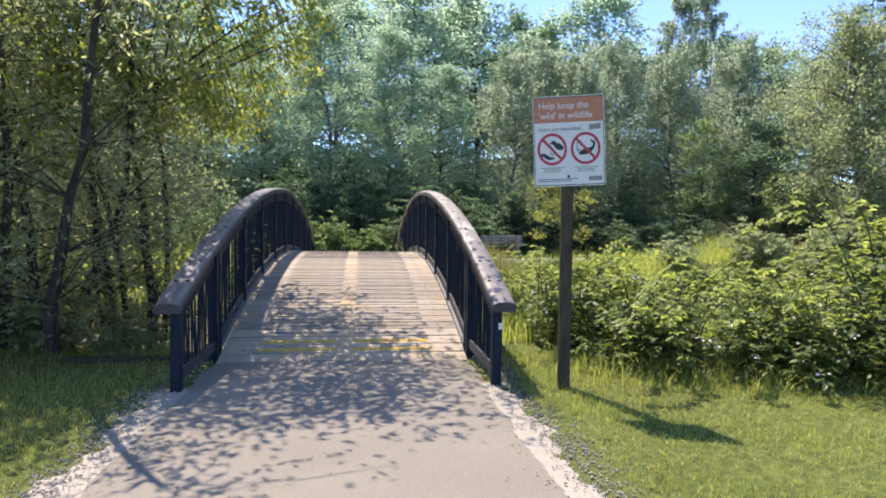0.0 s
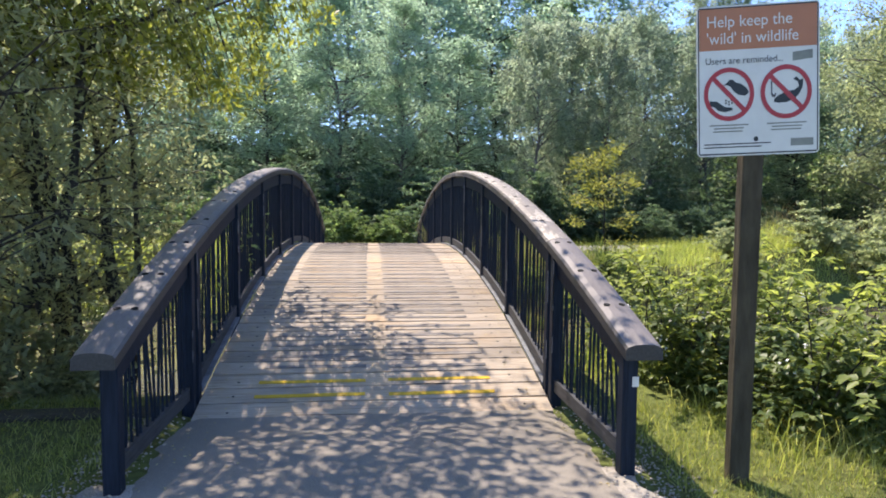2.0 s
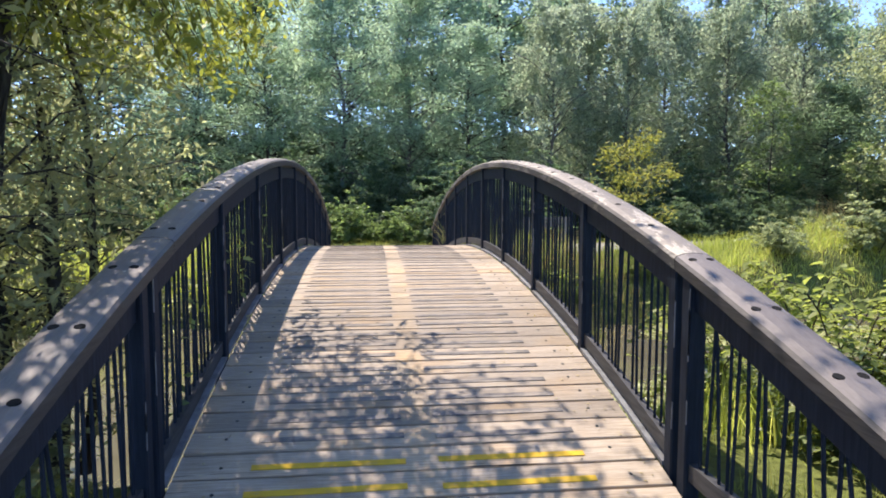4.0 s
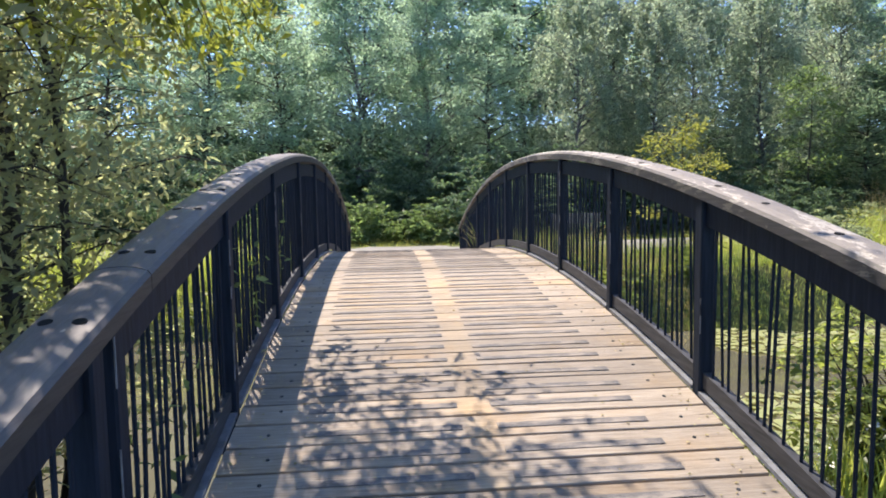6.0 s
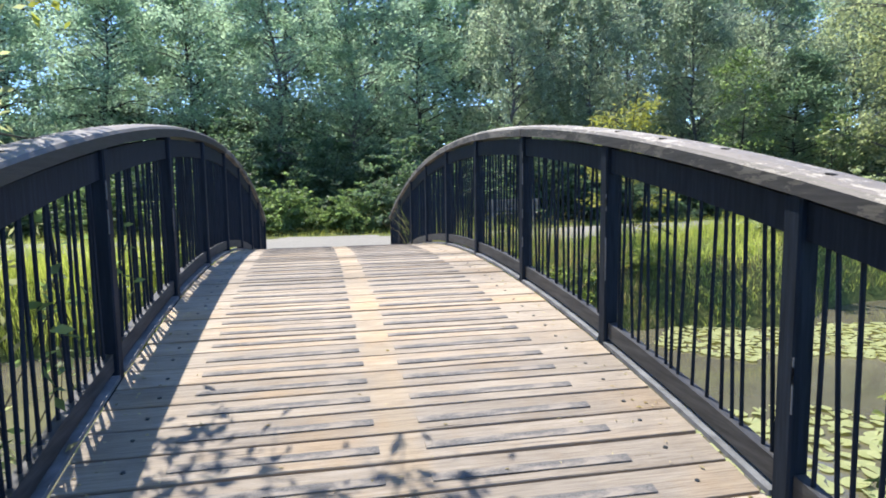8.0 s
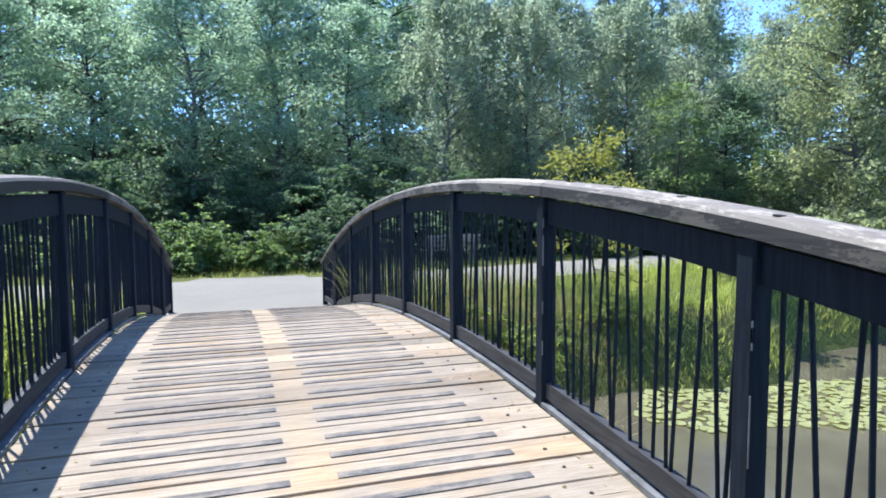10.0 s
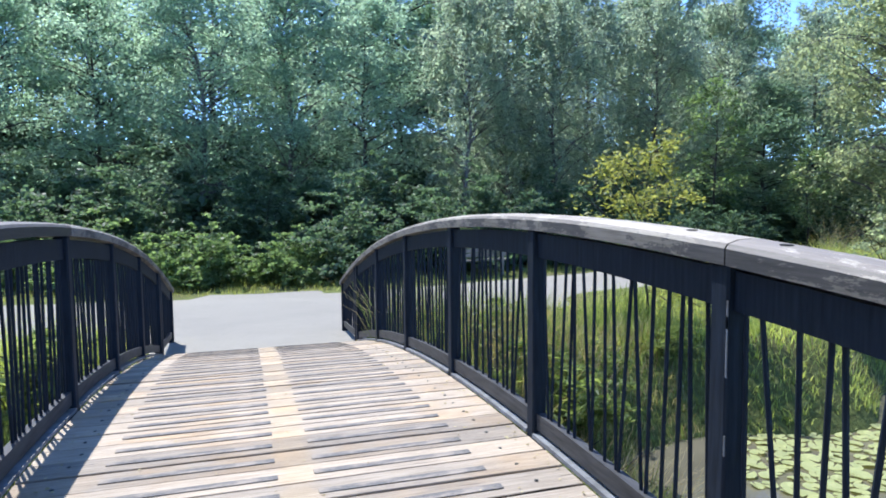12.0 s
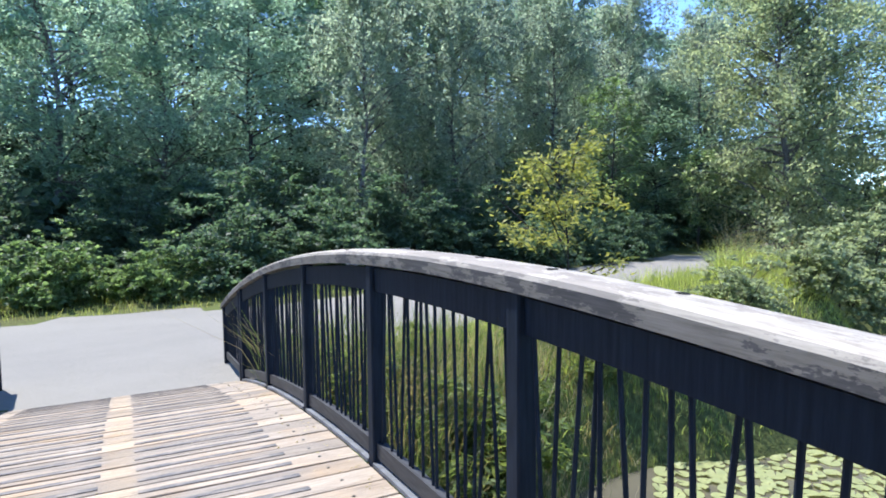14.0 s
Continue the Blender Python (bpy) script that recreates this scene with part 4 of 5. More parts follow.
# the willow thicket on the near bank, whose boughs reach out over the path and the bridge
def willow(name, seed, stems, place, body, label, boughs=(), height=1.0, shade=LEAF_WILLOW):
    rng = np.random.default_rng(seed)
    root = tagged(new(name), label, "tree")
    root.location = place
    bm = bmesh.new()
    pts, tops, big = [], [], []
    for k in range(stems):
        p = Vector((rng.uniform(-0.6, 0.6), rng.uniform(-0.6, 0.6), -0.3))
        d = Vector((rng.normal(0.0, 0.17), rng.normal(0, 0.17), 1)).normalized()
        r = rng.uniform(0.040, 0.095)
        line, thick, joints = [p], [r * 1.15], []
        for i in range(9):
            p = p + d * rng.uniform(0.5, 0.75) * height
            r *= 0.86
            line.append(p)
            thick.append(r)
            joints.append((i, p, r))
            if i == 5:
                tops.append(p.copy())
            d = (d + Vector((rng.normal(-0.015, 0.12), rng.normal(0, 0.12), 0.06))).normalized()
        pipe(bm, line, thick, 8)
        for i, q, r in joints[1:]:
            for _ in range(5):
                side = Vector((rng.normal(), rng.normal(), rng.uniform(0.0, 0.9))).normalized() * rng.uniform(0.5, 1.4)
                mid, e = q + side * 0.55 + Vector((0, 0, 0.08)), q + side + Vector((0, 0, -0.12))
                pipe(bm, (q, mid, e), (min(max(r * 0.25, 0.005), 0.013), 0.006, 0.002), 4)
                m = 30
                t = rng.random((m, 1)) ** 0.7
                pts.append(np.array(q) * (1 - t) + np.array(e) * t + rng.normal(0, 0.12, (m, 3)))
    (cx, cy, cz), (sx, sy, sz), n, per = body
    c = np.array([cx, cy, cz]) + rng.uniform(-1, 1, (n, 3)) * np.array([sx, sy, sz])
    fall = rng.normal(0, 1, (n, 1, 3)) * np.array([0.30, 0.30, 0.10]) - np.array([0, 0, 0.30])
    pts.append((c[:, None, :] + fall * rng.uniform(-0.7, 1, (n, per, 1)) + rng.normal(0, 0.065, (n, per, 3))).reshape(-1, 3))
    nodes = []
    if boughs:
        # a few long limbs rise over the path, and hung twigs thin out towards the far rail
        count, y0, y1 = boughs
        for k in range(6):
            y = y0 + (y1 - y0) * (k + 0.5) / 6
            end = Vector((rng.uniform(-1.6, -0.3) - 0.12 * (y - 8), y, 2.5 + 0.345 * (y - 0.9) + rng.uniform(0, 0.5))) - root.location
            p, q = tops[k % len(tops)], None
            for i in range(1, 6):
                t = i / 5
                q = tops[k % len(tops)].lerp(end, t) + Vector((rng.normal(0, 0.1), rng.normal(0, 0.1), 0.8 * math.sin(math.pi * t)))
                tube(bm, p, q, 0.024 - 0.004 * i, 0.020 - 0.0035 * i, 5)
                nodes.append(q)
                p = q
        for _ in range(count):
            y = rng.uniform(y0, y1)
            x = -3.1 - 0.12 * (y - 7) + (3.8 - 0.50 * max(0.0, y - 9.3)) * rng.random() ** 1.3
            e = Vector((x, y, 1.85 + 0.345 * (y - 0.9) + rng.uniform(0.0, 1.0))) - root.location
            q = min(nodes, key=lambda w: (w - e).length)
            mid = q.lerp(e, 0.5) + Vector((0, 0, 0.1))
            tube(bm, q, mid, 0.004, 0.003, 4)
            tube(bm, mid, e, 0.003, 0.0015, 4)
            t = rng.random((30, 1))
            big.append(np.array(e) * t + np.array(q.lerp(e, 0.55)) * (1 - t) + rng.normal(0, 0.34, (30, 3)))
    part("trunk", bm, BARK, root, "several dark slender stems")
    at = np.concatenate(pts)
    at = at[at[:, 2] > 0.0]
    v, f = leaves(rng, at, 0.088, 0.32, 0.35, 0.35)
    if big:
        w, g = leaves(rng, np.concatenate(big), 0.100, 0.46, 0.6, 0.2)
        v, f = np.concatenate([v, w]), np.concatenate([f, g + len(v)])
    part("crown", mesh_of("crown", v, f), shade, root, "fine olive-green leaves")
    return root


willow("willow_tree", 51, 7, (-2.95, 9.3, -0.4), ((0.20, 0.2, 2.3), (1.0, 1.7, 1.9), 270, 42), "many-stemmed olive-green willow leaning over the bridge rail", (330, 7.9, 11.9))
willow("willow_tree", 52, 7, (-3.6, 7.9, -0.1), ((0, 0.2, 2.6), (1.0, 1.0, 2.1), 110, 45), "many-stemmed olive-green willow on the pond bank", (), 0.86)
willow("willow_tree", 53, 7, (-5.3, 6.9, 0), ((0, 0, 2.6), (1.2, 1.2, 2.3), 100, 45), "many-stemmed dark willow beside the path")
willow("willow_tree", 54, 7, (-5.0, 9.4, -0.4), ((0, 0, 3.2), (1.5, 1.3, 2.6), 100, 45), "many-stemmed dark willow on the pond bank", (), 1.15)
willow("willow_tree", 55, 7, (-7.6, 8.3, -0.2), ((0, 0, 3.2), (1.7, 1.3, 2.8), 100, 45), "many-stemmed dark willow behind the path", (), 1.2)
willow("willow_tree", 56, 7, (-4.6, 11.3, -0.6), ((0, 0, 3.2), (1.2, 1.3, 2.6), 140, 45), "many-stemmed olive willow rooted at the water", (), 1.1)


def sprays():
    """Hanging sprays of fresh leaves on the side of the willow that faces the bridge."""
    rng = np.random.default_rng(57)
    root = tagged(new("willow_bough"), "hanging willow bough with fresh yellow-green leaves above the rail", "branch")
    at = []
    for k in range(370):
        y = rng.uniform(7.7, 11.6)
        x = -2.9 + 2.7 * rng.random() ** 1.2
        low = 2.45 + 1.0 * max(0.0, x + 1.5) + 0.12 * max(0.0, 9.0 - y)
        if k >= 150:                             # deeper in the thicket, beside the path
            x, y, low = rng.uniform(-6.2, -2.5), rng.uniform(6.5, 9.2), rng.uniform(1.9, 5.2)
        top = Vector((x - 0.35, y + rng.normal(0, 0.15), low + rng.uniform(0.5, 1.5)))
        tip = Vector((x, y, low + rng.uniform(0, 0.35)))
        bm = bmesh.new()
        tube(bm, top, tip, 0.006, 0.002, 4)
        twig = part("twig", bm, BARK, root)
        t = rng.random((34, 1))
        v, f = leaves(rng, np.array(top) * (1 - t) + np.array(tip) * t + rng.normal(0, 0.085, (34, 3)), 0.108, 0.36, 0.3, 0.5)
        part("twig_leaves", mesh_of("twig_leaves", v, f), LEAF_SPRAY, twig)
    for y in (8.9, 9.9, 10.9):
        bm = bmesh.new()
        p = Vector((-3.0, 9.3, 2.6))
        for k in range(1, 6):
            q = Vector((-3.0 + 0.5 * k, 9.3 + (y - 9.3) * k / 5, 2.6 + 0.34 * k))
            tube(bm, p, q, 0.030 - 0.004 * k, 0.026 - 0.004 * k, 5)
            p = q
        part("bough", bm, BARK, root)


sprays()

# brambles on the near bank
def trio(rng, at, length):
    """Compound leaves: three broad leaflets on each stalk end."""
    n = len(at)
    a = rng.uniform(0, math.tau, n)
    v, f = [], []
    for k, (turn, size) in enumerate(((0.0, 1.0), (1.15, 0.8), (-1.15, 0.8))):
        ln = length * size * rng.uniform(0.75, 1.25, n)[:, None]
        d = np.stack([np.cos(a + turn), np.sin(a + turn), rng.normal(-0.22, 0.22, n)], 1)
        s = np.stack([-np.sin(a + turn), np.cos(a + turn), rng.normal(0, 0.22, n)], 1)
        up, w = np.array([0, 0, 1.0]), ln * 0.36
        w3 = np.stack([at + d * ln * 0.12, at + d * ln * 0.45 + s * w + up * w * 0.30, at + d * ln * 0.85 + s * w * 0.62 + up * w * 0.18, at + d * ln * 1.12 - up * ln * 0.10, at + d * ln * 0.85 - s * w * 0.62 + up * w * 0.18, at + d * ln * 0.45 - s * w + up * w * 0.30], 1).reshape(-1, 3)
        i = np.arange(n)[:, None] * 6 + k * n * 6
        v.append(w3)
        f += [i + np.array([0, 1, 2, 3]), i + np.array([0, 3, 4, 5])]
    return np.concatenate(v), np.concatenate(f)


def bramble(seed, radii, label, wands=15):
    """A bramble bush: a mound of layered compound leaves, with arching wands, fresh leaves and white flower heads."""
    rng = np.random.default_rng(seed)
    root = tagged(new("bramble_bush"), label, "shrub")
    pts = np.concatenate(crown_points(rng, (0, 0, radii[2] * 0.18), (radii[0], radii[1], radii[2] * 0.85), 130, 9, 0.13, hollow=0.45, low=-0.25))
    v, f = trio(rng, pts[pts[:, 2] > 0.08], 0.088)
    part("foliage", mesh_of("foliage", v, f), LEAF_BRAMBLE, root)
    for _ in range(wands):
        a = rng.uniform(0, math.tau)
        line = [Vector((rng.normal(0, 0.3) * radii[0], rng.normal(0, 0.3) * radii[1], radii[2] * 0.3))]
        rise, out = rng.uniform(0.5, 1.0) * radii[2], rng.uniform(0.12, 0.27)
        at = []
        for k in range(6):
            line.append(line[-1] + Vector((math.cos(a) * out, math.sin(a) * out, rise * (0.5 - 0.15 * k))))
            for _ in range(4):
                at.append(np.array(line[-2].lerp(line[-1], rng.random())) + rng.normal(0, 0.05, 3))
        bm = bmesh.new()
        pipe(bm, line, [0.008, 0.007, 0.006, 0.005, 0.004, 0.003, 0.002], 5)
        wand = part("wand", bm, BARK, root)
        v, f = trio(rng, np.array(at), 0.092)
        part("wand_leaves", mesh_of("wand_leaves", v, f), LEAF_FRESH, wand, "fresh yellow-green leaves")
    pts = crown_points(rng, (0, 0, radii[2] * 0.2), (radii[0], radii[1], radii[2] * 0.90), 15, 9, 0.045, hollow=0.97, low=0.0)
    v, f = leaves(rng, np.concatenate(pts), 0.034, 0.9, 0.8)
    part("blossom", mesh_of("blossom", v, f), PETAL, root, "small white flowers")
    return root


BR = [bramble(61, (1.15, 0.90, 1.02), "dense sunlit bramble bush with arching canes"), bramble(62, (1.30, 0.95, 0.95), "low bramble bush with broad leaves and pale flowers"), bramble(63, (1.0, 0.9, 1.25), "tall bramble bush with long fresh canes", 20)]
set_out(BR, [(2, 2.62, 8.0, 0, 0.70), (0, 3.05, 6.95, 30, 0.78), (1, 4.1, 6.45, 80, 0.80), (2, 5.1, 6.2, 130, 0.98), (0, 6.3, 6.0, 200, 0.98), (1, 3.6, 8.1, 240, 0.70), (1, 5.2, 8.2, 290, 0.62), (2, 7.6, 6.0, 10, 0.95), (0, 7.0, 8.0, 140, 0.8), (2, 10.0, 7.2, 60, 1.05), (1, 2.75, 9.2, 100, 0.6), (2, 2.35, 9.0, 220, 0.62)])

# undergrowth below the willows
UNDER = [shrub("undergrowth", "shaded leafy undergrowth below the willows", 64, (0.9, 0.7, 1.1), 120, 36, 0.15, 0.085, LEAF_WILLOW, 6, 0.5)]
set_out(UNDER, [(0, -2.5, 8.3, 0, 0.8), (0, -3.4, 8.2, 50, 1.0), (0, -4.6, 8.0, 100, 1.1), (0, -5.8, 8.0, 150, 1.1), (0, -7.0, 7.6, 200, 1.2), (0, -8.4, 7.4, 250, 1.3), (0, -6.6, 6.9, 300, 1.0), (0, -3.2, 9.6, 20, 1.0), (0, -10.0, 7.0, 70, 1.4)])


def reeds(name, seed, count, xs, ys, height, width, mat, label, keep=None, lean=0.4, sink=0.0):
    """A stand of grass blades scattered over a stretch of ground."""
    rng = np.random.default_rng(seed)
    x, y = rng.uniform(*xs, count), rng.uniform(*ys, count)
    if keep is not None:
        ok = keep(x, y)
        x, y = x[ok], y[ok]
    patch = 0.5 + 0.5 * np.sin(x * 2.1 + 1.7 * np.sin(y * 1.3)) * np.sin(y * 2.7 + x)
    foot = np.stack([x, y, land(x, y) - 0.02], 1)
    h = rng.uniform(height[0], height[1], len(x)) * (0.7 + 0.5 * patch) * np.where((y > 15) & (x > 4), np.clip((y - banks(x)[1]) / 3.0, 0.22, 1), 1)
    v, f = blades(rng, foot, h, rng.uniform(width[0], width[1], len(x)), lean)
    me = mesh_of(name, v, f)
    me.materials.append(mat)
    return tagged(new(name, me), label, "grass", kind="stuff")


def dry(x, y):
    near, far = banks(x)
    return (y < near - 0.1) | (y > far + 0.1)


reeds("lawn_grass", 71, 90000, (1.5, 8.0), (2.5, 7.4), (0.03, 0.085), (0.003, 0.007), GRASS, "short sunlit grass beside the path", lambda x, y: x > 1.50 + 0.10 * np.sin(3 * y) + np.random.default_rng(1).exponential(0.07, len(x)), 0.9)
reeds("lawn_grass", 72, 50000, (-6.0, -1.5), (2.5, 8.2), (0.03, 0.10), (0.003, 0.007), GRASS, "shaded grass below the willows", lambda x, y: x < -1.56 + 0.10 * np.sin(3 * y) - np.random.default_rng(2).exponential(0.07, len(x)), 0.9)
reeds("rank_grass", 84, 5200, (1.55, 7.5), (5.2, 7.6), (0.10, 0.27), (0.004, 0.009), GRASS, "longer sunlit grass round the sign post and the brambles", lambda x, y: (y > 6.25 - 0.28 * (x - 1.6)) & (y < 7.6 - 0.25 * (x - 1.6)), 0.8)
reeds("tall_grass", 73, 26000, (4.0, 17.0), (17.0, 23.5), (0.45, 0.95), (0.008, 0.018), REED, "tall green grass on the far bank of the pond", lambda x, y: dry(x, y) & (y < far_edges(x)[0] - 0.1) & (x + (y - 17) * 0.3 > 4.6) & ((x > 6.3) | (y > 18.2)) & ((y < 18.4) | (x > 0.4 + 1.16 * (y - 11.7))), 1.0)
reeds("tall_grass", 74, 8500, (1.45, 6.3), (15.6, 19.8), (0.45, 1.0), (0.008, 0.016), LEAF_WEED, "rank grass and weeds on the bank beside the bridge")
reeds("bank_grass", 83, 16000, (3.0, 13.0), (18.2, 24.0), (0.12, 0.45), (0.006, 0.014), REED, "low green grass between the pond and the gravel path", lambda x, y: dry(x, y) & (y < far_edges(x)[0] - 0.05) & (x < 0.8 + 1.16 * (y - 11.7)))
reeds("dry_reeds", 75, 4200, (1.5, 5.6), (15.4, 18.8), (0.5, 1.15), (0.006, 0.013), STRAW, "pale dry stalks hanging over the bank", None, 0.9)
reeds("tall_grass", 76, 12000, (-9.0, -1.5), (17.3, 21.0), (0.3, 0.8), (0.008, 0.016), REED, "green grass on the bank beside the bridge", lambda x, y: dry(x, y) & (y < far_edges(x)[0] - 0.1))
reeds("tall_grass", 77, 9000, (1.5, 12.0), (8.0, 9.6), (0.15, 0.5), (0.006, 0.013), REED, "rank grass on the near bank")
reeds("verge_grass", 78, 14000, (-14.0, 16.0), (25.4, 28.6), (0.05, 0.22), (0.006, 0.014), GRASS, "mown grass strip before the wood", lambda x, y: y > far_edges(x)[1] - 0.05)
reeds("seed_grass", 79, 2500, (7.0, 17.0), (17.5, 23.0), (1.2, 1.7), (0.004, 0.009), STRAW, "pale seed heads above the tall grass", lambda x, y: dry(x, y) & (y < far_edges(x)[0] - 0.2) & (x > 0.6 + 1.16 * (y - 11.7)))
BANK = [shrub("bank_shrub", "leafy green weeds on the pond bank", 81, (0.9, 0.8, 0.9), 90, 40, 0.13, 0.13, LEAF_WEED, 12, 0.24, 0.35), shrub("bank_shrub", "pale green leafy shrub among tall grass", 82, (1.3, 1.2, 1.5), 140, 45, 0.15, 0.10, LEAF_LIGHT, 12)]
set_out(BANK, [(0, 2.05, 15.9, 30, 0.9), (0, 2.75, 16.5, 0, 1.2), (0, 3.3, 16.2, 220, 0.8), (0, 1.95, 17.3, 170, 0.8), (0, 3.4, 17.3, 60, 1.1), (0, 3.0, 18.6, 310, 0.8), (0, 2.2, 18.2, 120, 0.8), (0, 5.6, 18.2, 190, 0.5), (0, 4.4, 17.9, 10, 0.5), (0, -2.4, 18.4, 200, 1.0), (1, 12.6, 19.8, 0, 1.0), (1, 14.6, 20.4, 80, 1.1), (1, 16.8, 21.6, 160, 1.2), (1, 9.6, 19.2, 250, 0.7)])


def lily_patch(seed, label, count, keep, xs, ys):
    """Floating pads, each a notched disc."""
    rng = np.random.default_rng(seed)
    root = tagged(new("lily_patch"), label, "water lilies")
    shapes = []
    for k in range(3):
        bm = bmesh.new()
        c = bm.verts.new((0, 0, 0.004))
        ring = [bm.verts.new((math.cos(a) * (1 + 0.06 * math.sin(3 * a + k)), math.sin(a) * (1 + 0.06 * math.cos(2 * a + k)), 0.012 + 0.05 * max(0, math.sin(a + k)) ** 3)) for a in [0.16 + (math.tau - 0.32) * i / 13 for i in range(14)]]
        for a, b in zip(ring, ring[1:]):
            bm.faces.new((c, a, b))
        me = bpy.data.meshes.new("pad")
        bm.to_mesh(me)
        bm.free()
        me.materials.append(PAD)
        shapes.append(me)
    placed = []
    tries = 0
    while len(placed) < count and tries < 20000:
        tries += 1
        x, y, r = rng.uniform(*xs), rng.uniform(*ys), rng.uniform(0.07, 0.135)
        if not keep(x, y) or any((x - a) ** 2 + (y - b) ** 2 < ((r + c) * 0.86) ** 2 for a, b, c in placed):
            continue
        placed.append((x, y, r))
        ob = part("pad", shapes[int(rng.integers(3))], None, root)
        ob.matrix_basis = Matrix.Translation((x, y, WATER_Z + 0.004 + rng.uniform(0, 0.012))) @ Euler((rng.normal(0, 0.04), rng.normal(0, 0.04), rng.uniform(0, math.tau))).to_matrix().to_4x4() @ Matrix.Diagonal((r, r, 0.5, 1))


lily_patch(91, "yellow-green water lily pads before the far bank", 290, lambda x, y: y > 15.15 + 0.3 * math.sin(x * 2.2) - 0.10 * (x - 6) and y < 17.3 - 0.22 * max(0, x - 6.5) and x > 5.3 + 0.35 * math.sin(3 * y), (5.0, 9.8), (14.6, 17.3))
lily_patch(92, "yellow-green water lily pads near the bridge", 290, lambda x, y: y < 13.2 + 0.4 * math.sin(x * 1.7) and y + 0.55 * x > 13.2, (2.6, 7.5), (9.9, 13.5))


# ---- bench by the far path ----
def bench():
    root = tagged(new("park_bench"), "weathered grey slatted bench beside the gravel path", "bench")
    root.matrix_basis = pose(5.9, 27.0, FAR_Z, 0, 0, 185)
    for x in (-0.7, 0.7):
        part("leg", box(x - 0.04, x + 0.04, -0.22, -0.14, 0, 0.44, 0.006), BENCH_WOOD, root)
        part("leg", box(x - 0.04, x + 0.04, 0.16, 0.24, 0, 0.88, 0.006), BENCH_WOOD, root)
    for i in range(4):
        part("seat_slat", box(-0.9, 0.9, -0.24 + 0.105 * i, -0.15 + 0.105 * i, 0.442, 0.478, 0.006), BENCH_WOOD, root)
    for i in range(3):
        part("back_slat", box(-0.9, 0.9, 0.125, 0.157, 0.56 + 0.125 * i, 0.655 + 0.125 * i, 0.006), BENCH_WOOD, root)


bench()


# ---- deck planks and grip strips, last because they are many ----
def plank_shape(seed, width, length):
    """One plank with softened, slightly uneven long edges."""
    rng = random.Random(seed)
    bm = bmesh.new()
    n, rings = 7, []
    for i in range(n + 1):
        x = -length / 2 + length * i / n
        a, b = -width / 2 + rng.uniform(0, 0.004), width / 2 - rng.uniform(0, 0.004)
        z = rng.uniform(-0.0015, 0.0015)
        rings.append([bm.verts.new(v) for v in ((x, a, -0.06), (x, a, -0.0035), (x, a + 0.003, z), (x, b - 0.003, z), (x, b, -0.0035), (x, b, -0.06))])
    for p, q in zip(rings, rings[1:]):
        for i in range(6):
            bm.faces.new((p[i], q[i], q[(i + 1) % 6], p[(i + 1) % 6]))
    bm.faces.new(rings[0])
    bm.faces.new(rings[-1][::-1])
    bmesh.ops.recalc_face_normals(bm, faces=bm.faces)
    me = bpy.data.meshes.new("plank")
    bm.to_mesh(me)
    bm.free()
    me.materials.append(DECK)
    return me


PITCH = (DECK_B - DECK_A) / 60
shapes = [plank_shape(k, PITCH - (0.006, 0.009, 0.012, 0.008, 0.010, 0.007)[k], 2.53) for k in range(6)]
strip_dark = small_mesh("grip_strip", box(-0.40, 0.40, -0.024, 0.024, 0, 0.004, 0.001), GRIT)
strip_yellow = small_mesh("yellow_strip", box(-0.40, 0.40, -0.022, 0.022, 0, 0.004, 0.001), YELLOW)
nail = bmesh.new()
bmesh.ops.create_cone(nail, segments=8, radius1=0.011, radius2=0.009, depth=0.004, cap_ends=True)
bolt_mesh = small_mesh("bolt_head", nail, INK)
plank_rng = random.Random(8)
for i in range(60):
    y = DECK_A + PITCH * (i + 0.5)
    slope = math.atan2(deck_z(y + 0.05) - deck_z(y - 0.05), 0.1)
    base = Matrix.Translation((0, y - MID_Y, deck_z(y) + plank_rng.uniform(-0.003, 0.003))) @ Euler((slope + plank_rng.gauss(0, 0.006), 0, plank_rng.gauss(0, 0.0008))).to_matrix().to_4x4()
    ob = part("plank", shapes[plank_rng.randrange(6)], None, bridge)
    ob.matrix_basis = base
    for side in (-1, 1):
        if i > 0:
            yellow = i in (1, 2)
            ob = part("yellow_strip" if yellow else "grip_strip", strip_yellow if yellow else strip_dark, None, bridge, "yellow grit tape" if yellow else "")
            ob.matrix_basis = base @ pose(side * (0.492 + plank_rng.uniform(-0.008, 0.008)), plank_rng.gauss(-0.01 if not yellow else -0.03, 0.006), 0.0015, 0, 0, plank_rng.gauss(0, 0.35))
        ob = part("bolt_head", bolt_mesh, None, bridge)
        ob.matrix_basis = base @ pose(side * (1.06 + plank_rng.uniform(-0.02, 0.02)), plank_rng.uniform(-0.03, 0.03), 0.001)


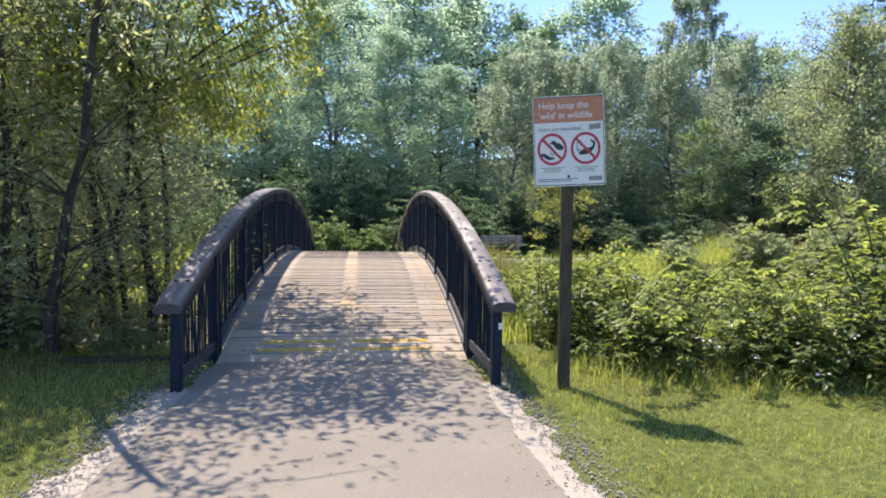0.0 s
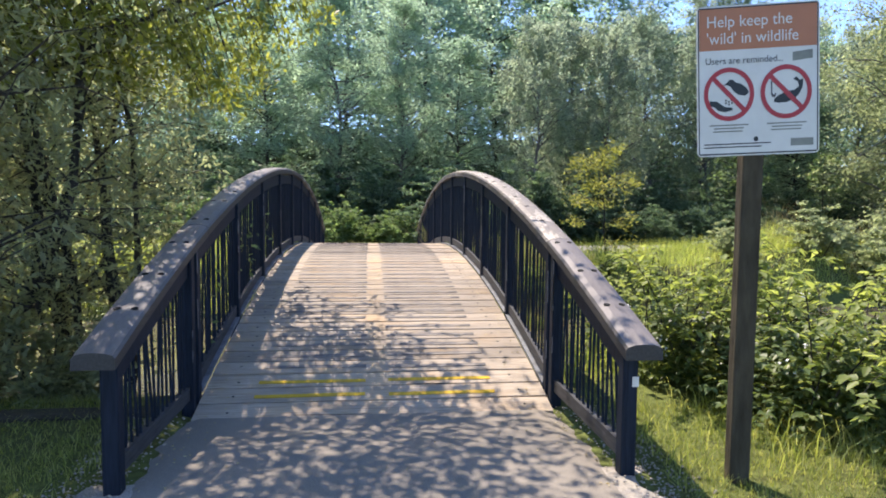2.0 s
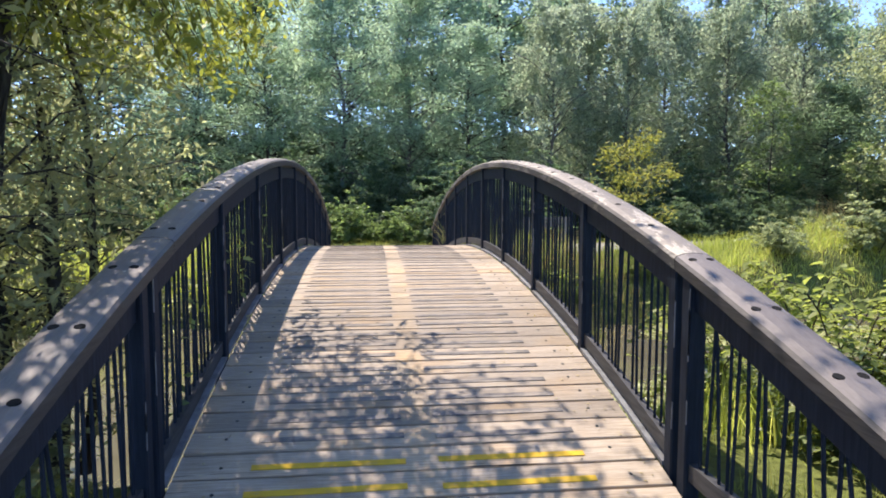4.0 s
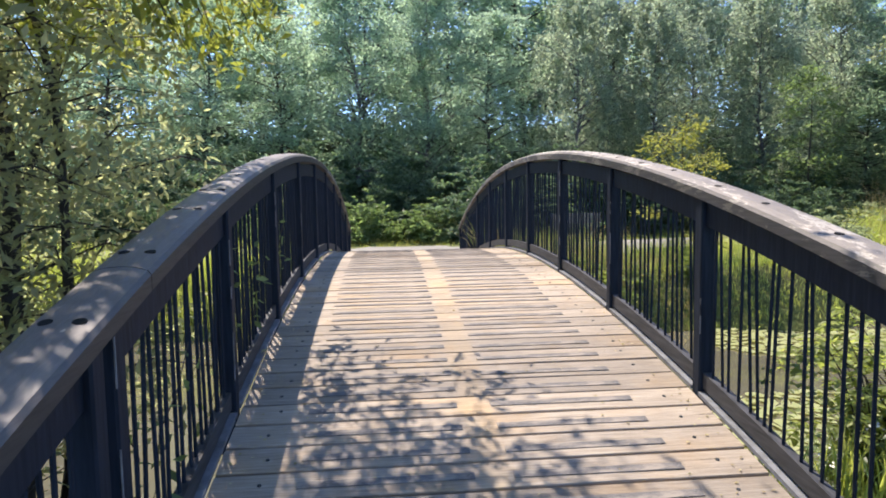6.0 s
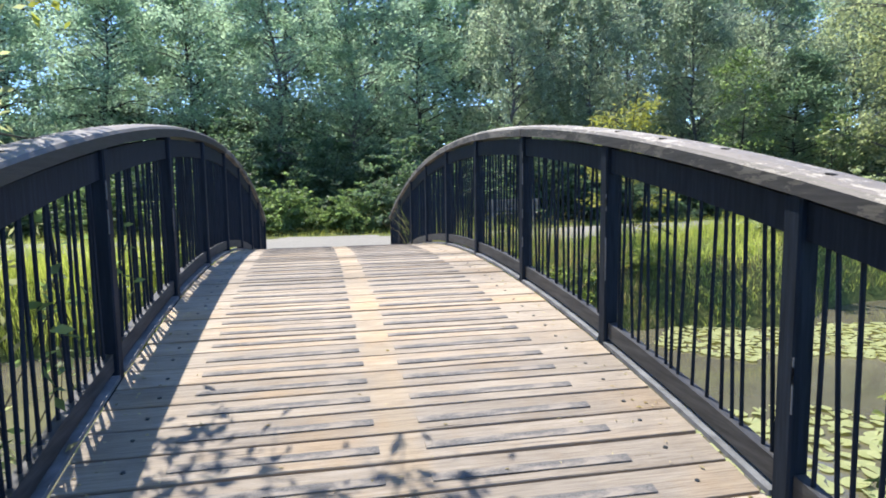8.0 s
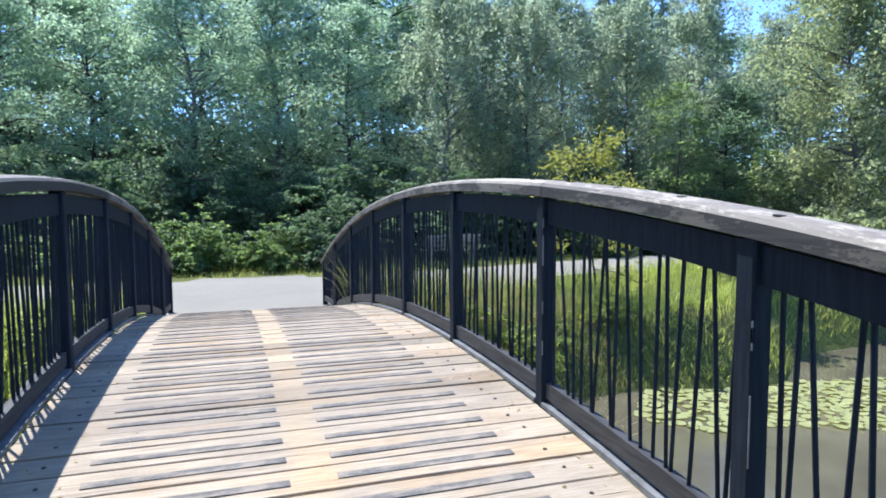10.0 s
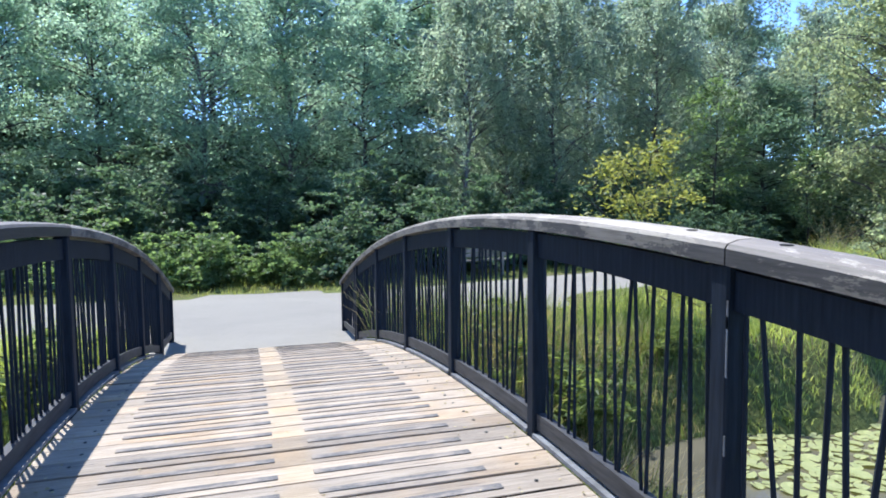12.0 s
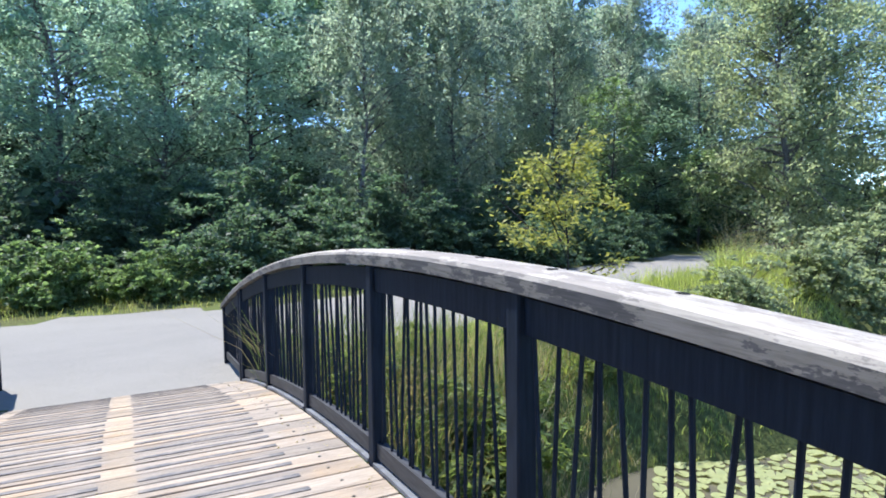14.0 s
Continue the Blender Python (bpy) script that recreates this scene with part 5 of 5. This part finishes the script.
# ---- a straggling plant through the rail, and a pale chip on the end post ----
def vine():
    rng = np.random.default_rng(95)
    root = tagged(new("creeper"), "thin green creeper straggling through the dark balusters", "creeper")
    for _ in range(9):
        y = rng.uniform(8.0, 11.2)
        p = Vector((-1.52, y, deck_z(y) - 0.35))
        bm, at, line = bmesh.new(), [], [p]
        for k in range(7):
            q = p + Vector((rng.normal(0.02, 0.03), rng.normal(0, 0.06), rng.uniform(0.10, 0.20)))
            line.append(q)
            for _ in range(3):
                at.append(np.array(q) + rng.normal(0, 0.05, 3))
            p = q
        pipe(bm, line, [0.003] * len(line), 4)
        stem = part("stem", bm, BARK, root)
        v, f = leaves(rng, np.array(at), 0.075, 0.45, 0.5)
        part("stem_leaves", mesh_of("stem_leaves", v, f), LEAF_SHRUB, stem)


vine()
part("paint_chip", box(HALF + 0.050, HALF + 0.086, 6.27 - POST_W / 2 - MID_Y - 0.0015, 6.27 - POST_W / 2 - MID_Y + 0.002, 0.49, 0.545), WHITE, bridge, "pale worn patch")


# ---- fallen leaves and crumbs ----
def litter():
    rng = np.random.default_rng(97)
    n = 900
    y = rng.uniform(3.0, 19.4, n)
    edge = rng.choice([-1, 1], n)
    x = np.where(rng.random(n) < 0.7, edge * (1.22 - rng.exponential(0.10, n)), rng.uniform(-1.2, 1.2, n))
    z = np.array([deck_z(v) + 0.004 if v > DECK_A else 0.022 - 0.042 * float(ramp01(v, 6.6, 7.4)) for v in y])
    v, f = leaves(rng, np.stack([x, y, z], 1), 0.022, 0.5, 0.97)
    me = mesh_of("leaf_litter", v, f)
    me.materials.append(STRAW)
    tagged(new("leaf_litter", me), "small dry leaves and crumbs along the deck edges", "litter", kind="stuff")


litter()


def pebbles():
    """Loose stones along both edges of the near path."""
    rng = np.random.default_rng(98)
    n = 5200
    y = rng.uniform(2.5, 7.4, n)
    side = rng.choice([-1, 1], n)
    x = side * (1.47 + rng.normal(0, 0.10, n))
    r = rng.uniform(0.003, 0.011, n)
    at = np.stack([x, y, np.where(np.abs(x) < 1.4, 0.016, 0.006) + r * 0.4], 1)
    shape = np.array([[1, 0, 0], [0, 1, 0], [-1, 0, 0], [0, -1, 0], [0, 0, 0.7], [0, 0, -0.7]])
    jit = shape[None] * r[:, None, None] * rng.uniform(0.6, 1.4, (n, 6, 1))
    tri = np.array([[0, 1, 4], [1, 2, 4], [2, 3, 4], [3, 0, 4], [1, 0, 5], [2, 1, 5], [3, 2, 5], [0, 3, 5]])
    me = mesh_of("pebbles", (at[:, None] + jit).reshape(-1, 3), (np.arange(n)[:, None, None] * 6 + tri[None]).reshape(-1, 3))
    me.materials.append(VERGE)
    tagged(new("pebbles", me), "pale loose stones scattered along the path edges", "gravel", kind="stuff")


pebbles()
